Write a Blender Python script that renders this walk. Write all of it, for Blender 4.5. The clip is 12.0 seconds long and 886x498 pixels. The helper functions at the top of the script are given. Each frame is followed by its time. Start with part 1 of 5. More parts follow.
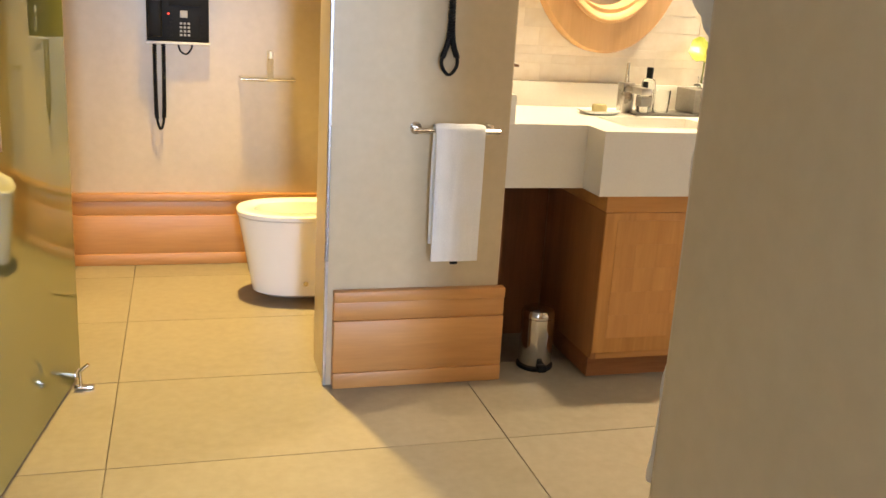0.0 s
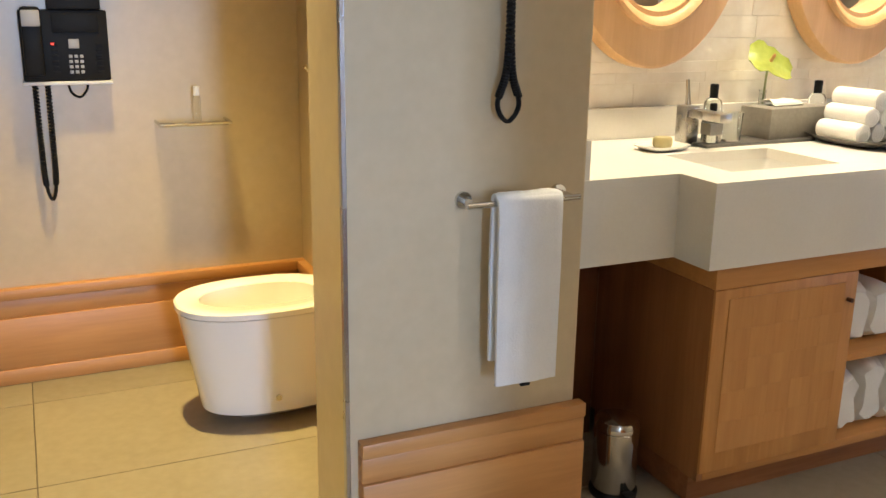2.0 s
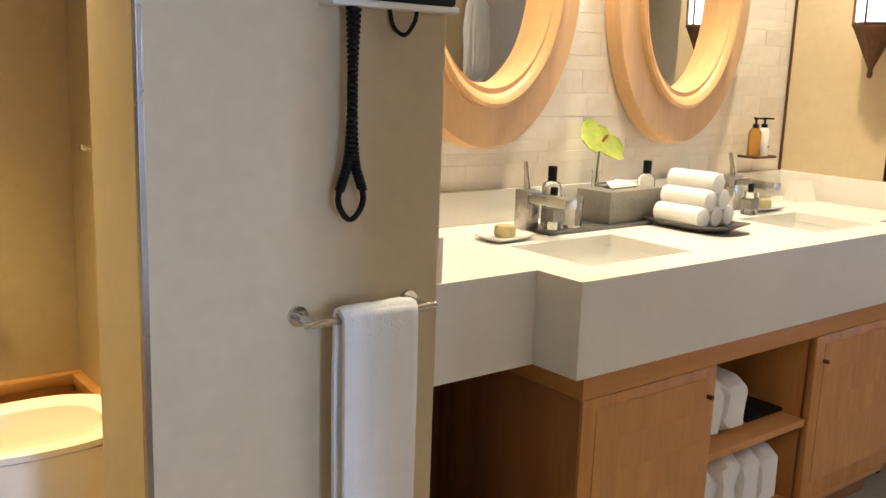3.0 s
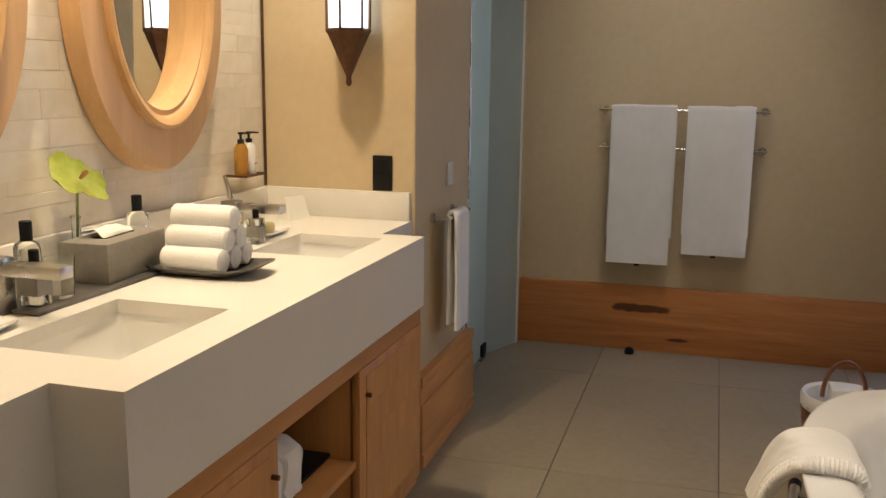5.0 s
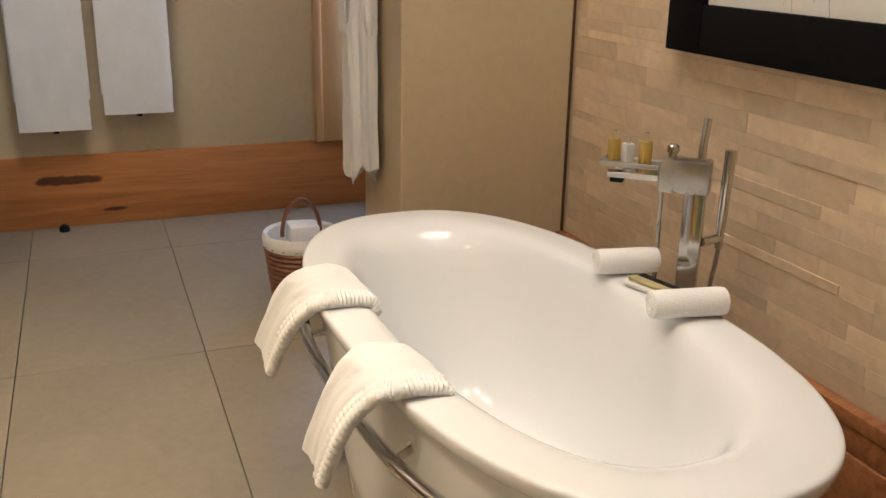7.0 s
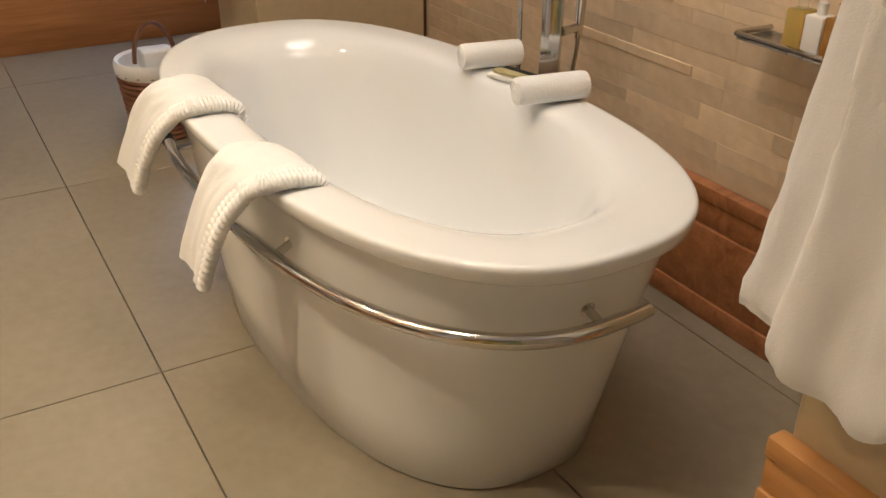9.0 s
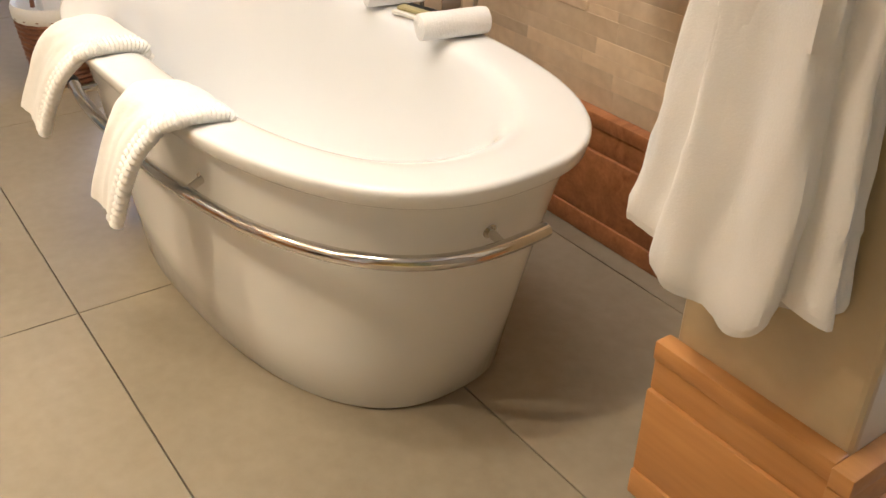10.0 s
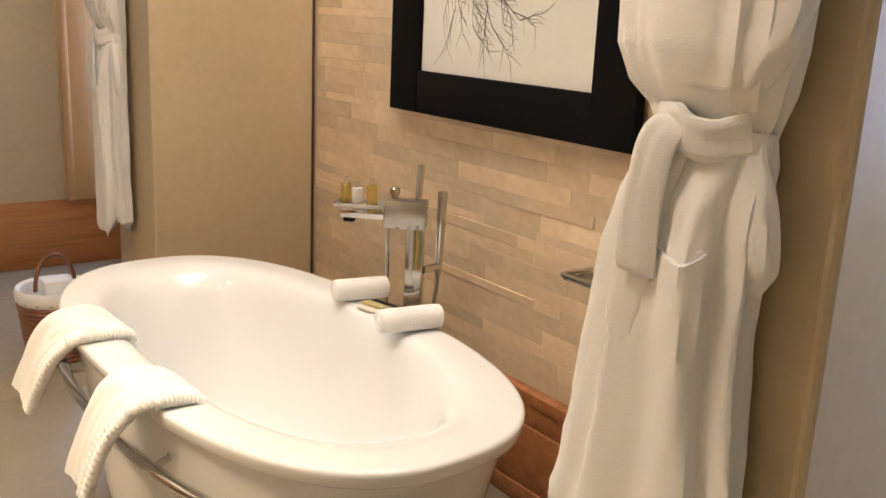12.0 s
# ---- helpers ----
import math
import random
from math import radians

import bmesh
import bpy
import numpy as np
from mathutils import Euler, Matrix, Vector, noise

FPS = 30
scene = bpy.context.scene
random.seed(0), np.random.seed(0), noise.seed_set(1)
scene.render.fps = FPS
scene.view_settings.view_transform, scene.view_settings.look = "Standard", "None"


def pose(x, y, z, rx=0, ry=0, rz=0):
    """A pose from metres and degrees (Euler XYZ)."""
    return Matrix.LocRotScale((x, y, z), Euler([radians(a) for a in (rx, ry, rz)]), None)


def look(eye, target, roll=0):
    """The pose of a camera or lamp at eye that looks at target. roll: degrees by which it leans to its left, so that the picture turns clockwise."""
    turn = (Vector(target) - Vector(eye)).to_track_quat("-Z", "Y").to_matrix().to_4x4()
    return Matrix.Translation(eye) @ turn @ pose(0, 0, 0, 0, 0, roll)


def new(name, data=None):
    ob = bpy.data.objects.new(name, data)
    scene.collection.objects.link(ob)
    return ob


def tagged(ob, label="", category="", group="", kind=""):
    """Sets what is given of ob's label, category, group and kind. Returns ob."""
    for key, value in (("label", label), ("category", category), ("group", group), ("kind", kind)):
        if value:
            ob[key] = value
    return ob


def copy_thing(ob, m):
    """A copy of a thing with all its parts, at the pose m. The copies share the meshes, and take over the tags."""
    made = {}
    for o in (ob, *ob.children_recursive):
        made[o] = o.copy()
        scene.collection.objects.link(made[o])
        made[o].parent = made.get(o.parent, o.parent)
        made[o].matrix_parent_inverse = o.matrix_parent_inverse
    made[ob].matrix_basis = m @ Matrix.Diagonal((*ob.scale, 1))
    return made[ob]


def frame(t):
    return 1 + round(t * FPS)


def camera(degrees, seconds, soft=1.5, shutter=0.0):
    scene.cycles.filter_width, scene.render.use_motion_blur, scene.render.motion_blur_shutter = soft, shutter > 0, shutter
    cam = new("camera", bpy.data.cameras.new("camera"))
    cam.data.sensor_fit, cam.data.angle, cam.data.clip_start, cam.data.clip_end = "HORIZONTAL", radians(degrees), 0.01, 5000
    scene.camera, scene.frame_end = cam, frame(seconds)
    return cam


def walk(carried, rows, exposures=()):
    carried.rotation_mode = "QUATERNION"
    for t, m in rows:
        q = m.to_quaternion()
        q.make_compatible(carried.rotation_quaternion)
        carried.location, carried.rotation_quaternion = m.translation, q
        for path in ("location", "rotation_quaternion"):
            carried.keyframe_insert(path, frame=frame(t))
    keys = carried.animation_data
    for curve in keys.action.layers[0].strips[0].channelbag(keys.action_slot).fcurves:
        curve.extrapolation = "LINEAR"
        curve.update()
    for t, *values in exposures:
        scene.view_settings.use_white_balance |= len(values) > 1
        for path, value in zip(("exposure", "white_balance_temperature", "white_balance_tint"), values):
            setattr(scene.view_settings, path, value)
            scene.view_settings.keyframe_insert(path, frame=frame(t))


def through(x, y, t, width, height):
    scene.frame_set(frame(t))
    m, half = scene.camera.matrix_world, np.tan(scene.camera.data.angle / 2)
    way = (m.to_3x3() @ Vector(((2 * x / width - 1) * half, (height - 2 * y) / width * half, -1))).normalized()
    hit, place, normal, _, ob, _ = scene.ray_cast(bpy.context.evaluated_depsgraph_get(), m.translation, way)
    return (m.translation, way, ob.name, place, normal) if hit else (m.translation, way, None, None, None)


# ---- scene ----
cam = camera(51.5, 12.0)
PATH = [
    (0, (0.432, 0.382, 1.274), (0.977, 2.232, 0.745), 3.4),
    (0.5, (0.348, 0.655, 1.326), (0.833, 2.513, 0.767), 2.6),
    (1, (0.345, 0.924, 1.302), (0.844, 2.783, 0.762), 1.8),
    (1.5, (0.34, 1.165, 1.291), (0.928, 3.001, 0.757), 1.0),
    (2, (0.291, 1.425, 1.302), (1.091, 3.179, 0.769), 0.8),
    (2.5, (0.366, 1.634, 1.3), (1.339, 3.314, 0.819), 0.7),
    (2.7, (0.357, 1.703, 1.301), (1.428, 3.335, 0.864), 1.3),
    (4.3, (0.538, 2.136, 1.367), (2.25, 3.126, 1.067), 1.5),
    (4.5, (0.558, 2.161, 1.357), (2.33, 3.036, 1.046), 1.2),
    (5, (0.618, 2.252, 1.355), (2.504, 2.808, 0.992), 0.7),
    (5.5, (0.75, 2.239, 1.317), (2.683, 2.56, 0.917), -0.3),
    (6, (0.788, 2.278, 1.308), (2.733, 2.245, 0.847), -0.3),
    (6.5, (0.772, 2.383, 1.321), (2.651, 1.976, 0.769), 0.3),
    (7, (0.791, 2.452, 1.303), (2.557, 1.762, 0.666), 1.0),
    (7.2, (0.797, 2.46, 1.292), (2.525, 1.706, 0.626), 1.1),
    (9, (0.748, 2.47, 1.221), (2.271, 1.586, 0.272), 0.4),
    (9.5, (0.72, 2.487, 1.221), (2.155, 1.554, 0.188), 1.0),
    (10, (0.67, 2.499, 1.228), (2.048, 1.495, 0.183), 1.6),
    (10.5, (0.6, 2.492, 1.25), (1.985, 1.439, 0.264), 1.9),
    (11, (0.537, 2.506, 1.282), (1.972, 1.393, 0.444), 2.5),
    (11.5, (0.481, 2.523, 1.305), (1.979, 1.38, 0.635), 2.6),
    (12, (0.485, 2.535, 1.326), (2.05, 1.392, 0.831), 2.6),
]
EXPOSURES = [(0.0, -0.03, 7200, 10), (0.5, -0.20, 6900, 7), (1.5, -0.36, 6600, 6), (2.5, -0.36, 6100, 9), (4.5, -1.15, 6600, 10), (5.0, -1.05, 6600, 13), (5.5, -0.58, 6500, 14), (6.5, -0.42, 6500, 14), (7.0, -0.47, 6300, 14), (9.0, -0.50, 6500, 14), (9.5, -0.27, 6400, 14), (10.0, -0.04, 6300, 14), (10.5, 0.02, 6300, 14), (11.0, -0.04, 6400, 14), (12.0, -0.08, 6500, 14)]
walk(cam, [(t, look(eye, target, roll)) for t, eye, target, roll in PATH], EXPOSURES)

# ---- light ----
world = bpy.data.worlds.new("world")
scene.world = world
world.use_nodes = True
wn = world.node_tree.nodes
sky = wn.new("ShaderNodeTexSky")
sky.sky_type, sky.sun_disc = "NISHITA", False
sky.sun_elevation, sky.sun_rotation = radians(40), radians(150)
wn["Background"].inputs[1].default_value = 0.12
world.node_tree.links.new(sky.outputs[0], wn["Background"].inputs[0])

AMBERLIGHT, WARM, SOFTWARM, NEUTRAL_FILL = (1.0, 0.75, 0.29), (1.0, 0.83, 0.57), (1.0, 0.88, 0.69), (1.0, 0.96, 0.92)
COOL, TUBLIGHT = (0.46, 0.63, 1.0), (1.0, 0.915, 0.80)


def lamp(name, kind, m, energy, colour, **more):
    data = bpy.data.lights.new(name, kind)
    data.energy, data.color = energy, colour
    if kind == "AREA":
        data.shape, data.size, data.size_y = "RECTANGLE", more["w"], more["h"]
    if kind == "SPOT":
        data.spot_size, data.spot_blend, data.shadow_soft_size = radians(more["cone"]), more["blend"], more["soft"]
    if kind == "POINT":
        data.shadow_soft_size = more["soft"]
    ob = new(name, data)
    ob.matrix_world = m
    return ob


CEIL = 2.7
# recessed downlights: x, y, watts, cone, blend, softness, colour, and the point aimed at
DOWNLIGHTS = [(0.62, 4.16, 640, 70, 0.9, 0.05, AMBERLIGHT, (0.56, 3.62, 0)),
              (2.02, 3.42, 195, 104, 0.9, 0.04, WARM, (2.02, 3.42, 0)), (2.90, 3.42, 195, 104, 0.9, 0.04, WARM, (2.90, 3.42, 0)),
              (1.98, 1.46, 60, 134, 0.8, 0.42, TUBLIGHT, (1.98, 1.36, 0)), (2.86, 1.46, 98, 134, 0.8, 0.42, TUBLIGHT, (3.25, 1.25, 0.6)),
              # the last lamp below is unseen, added as fill to brighten the towel wall
              (1.85, 2.40, 88, 78, 0.9, 0.15, SOFTWARM, (1.55, 1.70, 0.3)), (4.15, 2.40, 110, 76, 0.9, 0.25, NEUTRAL_FILL, (5.28, 2.40, 1.35))]
for lx, ly, watts, cone, blend, soft, colour, aim in DOWNLIGHTS:
    lamp("downlight_lamp", "SPOT", look((lx, ly, CEIL - 0.05), aim), watts, colour, cone=cone, blend=blend, soft=soft)
# daylight at the far end of the entrance passage and in the shower's window
lamp("daylight_entrance", "AREA", look((0.73, -3.6, 1.4), (0.85, 3.2, 1.1)), 310, COOL, w=0.55, h=1.9)
lamp("daylight_shower", "AREA", look((4.55, 4.66, 1.7), (4.55, 3.2, 1.2)), 16, (0.75, 0.86, 1.0), w=0.7, h=0.9)
lamp("daylight_window", "AREA", look((5.215, 1.085, 1.27), (3.9, 3.2, 1.1)), 22, COOL, w=0.16, h=1.7)


# ---- materials ----
def nodes_of(name):
    m = bpy.data.materials.new(name)
    m.use_nodes = True
    nt = m.node_tree
    return m, nt, nt.nodes["Principled BSDF"]


def link(nt, a, b):
    nt.links.new(a, b)


def node(nt, kind, **values):
    n = nt.nodes.new(kind)
    for k, v in values.items():
        n.inputs[k].default_value = v
    return n


def ramp(nt, fac, stops):
    r = nt.nodes.new("ShaderNodeValToRGB")
    el = r.color_ramp.elements
    while len(el) < len(stops):
        el.new(0.5)
    for e, (p, c) in zip(el, stops):
        e.position, e.color = p, (*c, 1)
    link(nt, fac, r.inputs[0])
    return r.outputs[0]


def scaled(nt, scale=(1, 1, 1), turn=(0, 0, 0)):
    tc = nt.nodes.new("ShaderNodeTexCoord")
    mp = nt.nodes.new("ShaderNodeMapping")
    mp.inputs["Scale"].default_value = scale
    mp.inputs["Rotation"].default_value = turn
    link(nt, tc.outputs["Object"], mp.inputs[0])
    return mp.outputs[0]


def bumped(nt, bsdf, height, strength, distance):
    b = node(nt, "ShaderNodeBump", Strength=strength, Distance=distance)
    link(nt, height, b.inputs["Height"])
    link(nt, b.outputs[0], bsdf.inputs["Normal"])


def surface(name, dark, light, rough=0.6, fine=60, coarse=3, bump=0.2, dist=0.002, metal=0.0, coat=0.0, rough_var=0.08, sheen=0.0, island=False):
    """Two scales of noise between two tones, fine relief."""
    m, nt, b = nodes_of(name)
    v = scaled(nt)
    n1 = node(nt, "ShaderNodeTexNoise", Scale=coarse, Detail=5, Roughness=0.6)
    n2 = node(nt, "ShaderNodeTexNoise", Scale=fine, Detail=4)
    for n in (n1, n2):
        link(nt, v, n.inputs["Vector"])
    mix = node(nt, "ShaderNodeMath")
    mix.operation = "MULTIPLY_ADD"
    link(nt, n2.outputs[0], mix.inputs[0])
    mix.inputs[1].default_value = 0.35
    half = node(nt, "ShaderNodeMath")
    half.operation = "MULTIPLY"
    link(nt, n1.outputs[0], half.inputs[0])
    half.inputs[1].default_value = 0.65
    link(nt, half.outputs[0], mix.inputs[2])
    col = ramp(nt, mix.outputs[0], [(0.3, dark), (0.7, light)])
    if island:
        info = nt.nodes.new("ShaderNodeObjectInfo")
        geo = nt.nodes.new("ShaderNodeNewGeometry")
        add = node(nt, "ShaderNodeMath")
        link(nt, info.outputs["Random"], add.inputs[0])
        link(nt, geo.outputs["Random Per Island"], add.inputs[1])
        fr = node(nt, "ShaderNodeMath")
        fr.operation = "FRACT"
        link(nt, add.outputs[0], fr.inputs[0])
        hsv = node(nt, "ShaderNodeHueSaturation")
        mr = node(nt, "ShaderNodeMapRange")
        mr.inputs[3].default_value, mr.inputs[4].default_value = 1 - island, 1 + island
        link(nt, fr.outputs[0], mr.inputs[0])
        link(nt, mr.outputs[0], hsv.inputs["Value"])
        link(nt, col, hsv.inputs["Color"])
        col = hsv.outputs[0]
    link(nt, col, b.inputs["Base Color"])
    rr = node(nt, "ShaderNodeMapRange")
    rr.inputs[3].default_value, rr.inputs[4].default_value = max(0.02, rough - rough_var), rough + rough_var
    link(nt, n1.outputs[0], rr.inputs[0])
    link(nt, rr.outputs[0], b.inputs["Roughness"])
    b.inputs["Metallic"].default_value = metal
    b.inputs["Coat Weight"].default_value = coat
    b.inputs["Sheen Weight"].default_value = sheen
    if bump:
        bumped(nt, b, n2.outputs[0], bump, dist)
    return m


def wood(name, dark, light, axis=0, rough=0.42, island=False, figure=1.0):
    """Wood with grain along an axis."""
    m, nt, b = nodes_of(name)
    sc = [14, 14, 14]
    sc[axis] = 1.1
    v = scaled(nt, tuple(sc))
    if island:
        info = nt.nodes.new("ShaderNodeObjectInfo")
        mul = node(nt, "ShaderNodeVectorMath")
        mul.operation = "MULTIPLY_ADD"
        comb = node(nt, "ShaderNodeCombineXYZ")
        for i in range(3):
            link(nt, info.outputs["Random"], comb.inputs[i])
        link(nt, comb.outputs[0], mul.inputs[0])
        mul.inputs[1].default_value = (37, 53, 71)
        link(nt, v, mul.inputs[2])
        v = mul.outputs[0]
    n1 = node(nt, "ShaderNodeTexNoise", Scale=0.9, Detail=6, Distortion=0.8 * figure)
    n2 = node(nt, "ShaderNodeTexNoise", Scale=7, Detail=3)
    for n in (n1, n2):
        link(nt, v, n.inputs["Vector"])
    mix = node(nt, "ShaderNodeMath")
    mix.operation = "MULTIPLY_ADD"
    link(nt, n2.outputs[0], mix.inputs[0])
    mix.inputs[1].default_value = 0.3
    half = node(nt, "ShaderNodeMath")
    half.operation = "MULTIPLY"
    link(nt, n1.outputs[0], half.inputs[0])
    half.inputs[1].default_value = 0.7
    link(nt, half.outputs[0], mix.inputs[2])
    link(nt, ramp(nt, mix.outputs[0], [(0.28, dark), (0.5, tuple((a + c) / 2 for a, c in zip(dark, light))), (0.72, light)]), b.inputs["Base Color"])
    b.inputs["Roughness"].default_value = rough
    bumped(nt, b, n2.outputs[0], 0.12, 0.001)
    return m


def knotted(m, knots):
    """Dark knots, each (centre, half sizes), in a wooden board."""
    nt = m.node_tree
    b = nt.nodes["Principled BSDF"]
    col = b.inputs["Base Color"].links[0].from_socket
    tc = nt.nodes.new("ShaderNodeTexCoord")
    for centre, half in knots:
        n = node(nt, "ShaderNodeTexNoise", Scale=9, Detail=3)
        link(nt, tc.outputs["Object"], n.inputs["Vector"])
        a = node(nt, "ShaderNodeVectorMath")
        a.operation = "SUBTRACT"
        link(nt, tc.outputs["Object"], a.inputs[0])
        a.inputs[1].default_value = centre
        s = node(nt, "ShaderNodeVectorMath")
        s.operation = "DIVIDE"
        link(nt, a.outputs[0], s.inputs[0])
        s.inputs[1].default_value = half
        d = node(nt, "ShaderNodeVectorMath")
        d.operation = "LENGTH"
        link(nt, s.outputs[0], d.inputs[0])
        w = node(nt, "ShaderNodeMath")
        w.operation = "ADD"
        link(nt, d.outputs["Value"], w.inputs[0])
        link(nt, n.outputs[0], w.inputs[1])
        f = ramp(nt, w.outputs[0], [(0.85, (0.9, 0.9, 0.9)), (1.3, (0, 0, 0))])
        mix = nt.nodes.new("ShaderNodeMixRGB")
        link(nt, f, mix.inputs[0])
        link(nt, col, mix.inputs[1])
        mix.inputs[2].default_value = (0.06, 0.018, 0.008, 1)
        col = mix.outputs[0]
    link(nt, col, b.inputs["Base Color"])
    return m


def plain(name, colour, rough=0.4, metal=0.0, glow=0.0, coat=0.0, trans=0.0, ior=1.5, glow_colour=None):
    m, nt, b = nodes_of(name)
    b.inputs["Base Color"].default_value = (*colour, 1)
    b.inputs["Roughness"].default_value = rough
    b.inputs["Metallic"].default_value = metal
    b.inputs["Coat Weight"].default_value = coat
    b.inputs["Transmission Weight"].default_value = trans
    b.inputs["IOR"].default_value = ior
    if glow:
        b.inputs["Emission Color"].default_value = (*(glow_colour or colour), 1)
        b.inputs["Emission Strength"].default_value = glow
    return m


PLASTER = surface("plaster", (0.53, 0.42, 0.262), (0.63, 0.51, 0.332), 0.33, fine=28, coarse=1.3, bump=0.05, dist=0.002)
CEILING = surface("ceiling_paint", (0.72, 0.69, 0.63), (0.80, 0.77, 0.71), 0.8)
TILE = surface("stone_tile", (0.225, 0.187, 0.131), (0.315, 0.266, 0.196), 0.38, fine=30, coarse=1.8, bump=0.05, dist=0.001, island=0.05)
GROUT = surface("grout", (0.13, 0.105, 0.08), (0.18, 0.15, 0.115), 0.9)
OAK = wood("oak", (0.46, 0.205, 0.062), (0.62, 0.305, 0.10), 0)
# oak for the niche, the shade of the recess mixed into its tones
NICHE = wood("niche_shaded_oak", (0.13, 0.042, 0.012), (0.25, 0.09, 0.03), 2)
# copy of the oak for the cabinet sides, their shade put into the colour
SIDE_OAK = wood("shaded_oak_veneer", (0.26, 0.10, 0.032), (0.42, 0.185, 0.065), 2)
OAK_V = wood("oak_upright", (0.43, 0.18, 0.048), (0.64, 0.32, 0.10), 2)
OAK_Y = wood("oak_crosswise", (0.40, 0.175, 0.06), (0.62, 0.325, 0.125), 1)
PARQUET = wood("parquet_block", (0.47, 0.205, 0.058), (0.64, 0.325, 0.105), 2, island=True)
REDWOOD = wood("reddish_oak", (0.24, 0.085, 0.03), (0.50, 0.21, 0.085), 1, figure=2.0)
REDWOOD_X = wood("reddish_oak_plinth", (0.24, 0.085, 0.03), (0.46, 0.20, 0.08), 0)
KNOTTY = knotted(wood("knotty_reddish_oak", (0.38, 0.135, 0.040), (0.62, 0.26, 0.085), 1, figure=2.0), [((5.26, 2.55, 0.225), (0.5, 0.33, 0.05)), ((5.26, 2.38, 0.07), (0.5, 0.12, 0.02))])
PALE_OAK = wood("pale_oak", (0.58, 0.34, 0.15), (0.72, 0.46, 0.23), 2)
SOLID = surface("solid_surface", (0.74, 0.71, 0.65), (0.80, 0.775, 0.715), 0.32, fine=120, coarse=4, bump=0.02)
STONE_TAN = surface("tan_stone", (0.60, 0.45, 0.29), (0.80, 0.645, 0.46), 0.6, fine=34, coarse=7, bump=0.35, dist=0.003, island=0.15)
STONE_PALE = surface("pale_stone", (0.76, 0.675, 0.555), (0.88, 0.825, 0.73), 0.65, fine=30, coarse=9, bump=0.25, dist=0.003, island=0.06)
MORTAR = surface("mortar", (0.56, 0.44, 0.31), (0.64, 0.52, 0.38), 0.9)
MORTAR_PALE = surface("pale_mortar", (0.70, 0.61, 0.49), (0.76, 0.68, 0.57), 0.9)
CERAMIC = plain("ceramic", (0.84, 0.83, 0.79), 0.08, coat=0.5)
ACRYLIC = surface("tub_acrylic", (0.775, 0.785, 0.785), (0.805, 0.815, 0.815), 0.14, fine=5, coarse=1, bump=0, coat=0.3)
TERRY = surface("terry", (0.78, 0.77, 0.75), (0.87, 0.865, 0.85), 0.95, fine=240, coarse=9, bump=0.45, dist=0.003, sheen=0.4)
ROBE = surface("robe_cloth", (0.84, 0.83, 0.81), (0.89, 0.88, 0.865), 0.95, fine=300, coarse=6, bump=0.35, dist=0.002, sheen=0.3)
CHROME = surface("chrome", (0.55, 0.53, 0.50), (0.70, 0.68, 0.65), 0.12, fine=20, coarse=3, bump=0, metal=1.0, rough_var=0.05)
STEEL = surface("brushed_steel", (0.40, 0.385, 0.36), (0.55, 0.53, 0.50), 0.28, fine=60, coarse=4, bump=0.03, metal=1.0)
BLACK = surface("black_plastic", (0.006, 0.006, 0.006), (0.011, 0.011, 0.011), 0.55, bump=0.02)
BLACK_FRAME = surface("black_lacquer", (0.004, 0.004, 0.004), (0.007, 0.007, 0.007), 0.75, bump=0)
BLACK_FRAME.node_tree.nodes["Principled BSDF"].inputs["Specular IOR Level"].default_value = 0.1
DARK = surface("dark_metal", (0.10, 0.05, 0.03), (0.19, 0.10, 0.06), 0.4, fine=50, coarse=9, metal=0.85, bump=0.15)
BLACK.node_tree.nodes["Principled BSDF"].inputs["Specular IOR Level"].default_value = 0.2
MIRROR = plain("mirror_silver", (0.9, 0.9, 0.88), 0.01, metal=1.0)
CLEAR = plain("clear_glass", (0.95, 0.97, 0.96), 0.02, trans=1.0, ior=1.45)
AMBER = plain("amber_gel", (0.75, 0.42, 0.10), 0.08, trans=0.7, ior=1.4)
HONEY = plain("golden_gel", (0.80, 0.60, 0.18), 0.08, trans=0.6, ior=1.4)
WHITE = plain("white_plastic", (0.80, 0.79, 0.76), 0.35)
GREY_PLASTIC = plain("grey_plastic", (0.42, 0.42, 0.43), 0.4)
SPADIX = surface("flower_spike", (0.50, 0.24, 0.10), (0.62, 0.34, 0.16), 0.5, fine=200, bump=0.4)
SOAP = surface("soap", (0.38, 0.32, 0.15), (0.47, 0.41, 0.20), 0.5)
PETAL = surface("green_petal", (0.24, 0.30, 0.04), (0.40, 0.45, 0.10), 0.3, fine=70, coarse=18, bump=0.15)
STEM = surface("plant_stem", (0.20, 0.25, 0.08), (0.30, 0.33, 0.12), 0.5)
SLATE = surface("slate_box", (0.19, 0.178, 0.158), (0.28, 0.262, 0.235), 0.5, fine=80, coarse=8, bump=0.2)
PEWTER = surface("pewter_tray", (0.12, 0.115, 0.105), (0.20, 0.19, 0.175), 0.35, metal=0.6, bump=0.05)
WICKER = wood("wicker", (0.14, 0.05, 0.025), (0.27, 0.11, 0.05), 2)
PAPER = surface("art_paper", (0.74, 0.73, 0.66), (0.80, 0.79, 0.72), 0.8, coarse=2, bump=0)
INK = plain("ink", (0.06, 0.055, 0.05), 0.9)
INK_PALE = plain("pale_ink", (0.42, 0.41, 0.38), 0.9)
LANTERN = plain("lantern_glass", (0.86, 0.90, 0.92), 0.3, glow=3.0, glow_colour=(0.80, 0.92, 1.0))
BULB = plain("lamp_disc", (1, 0.9, 0.7), 0.4, glow=12, glow_colour=(1, 0.8, 0.5))
RED_LED = plain("red_indicator", (0.8, 0.05, 0.03), 0.4, glow=2, glow_colour=(1, 0.06, 0.04))


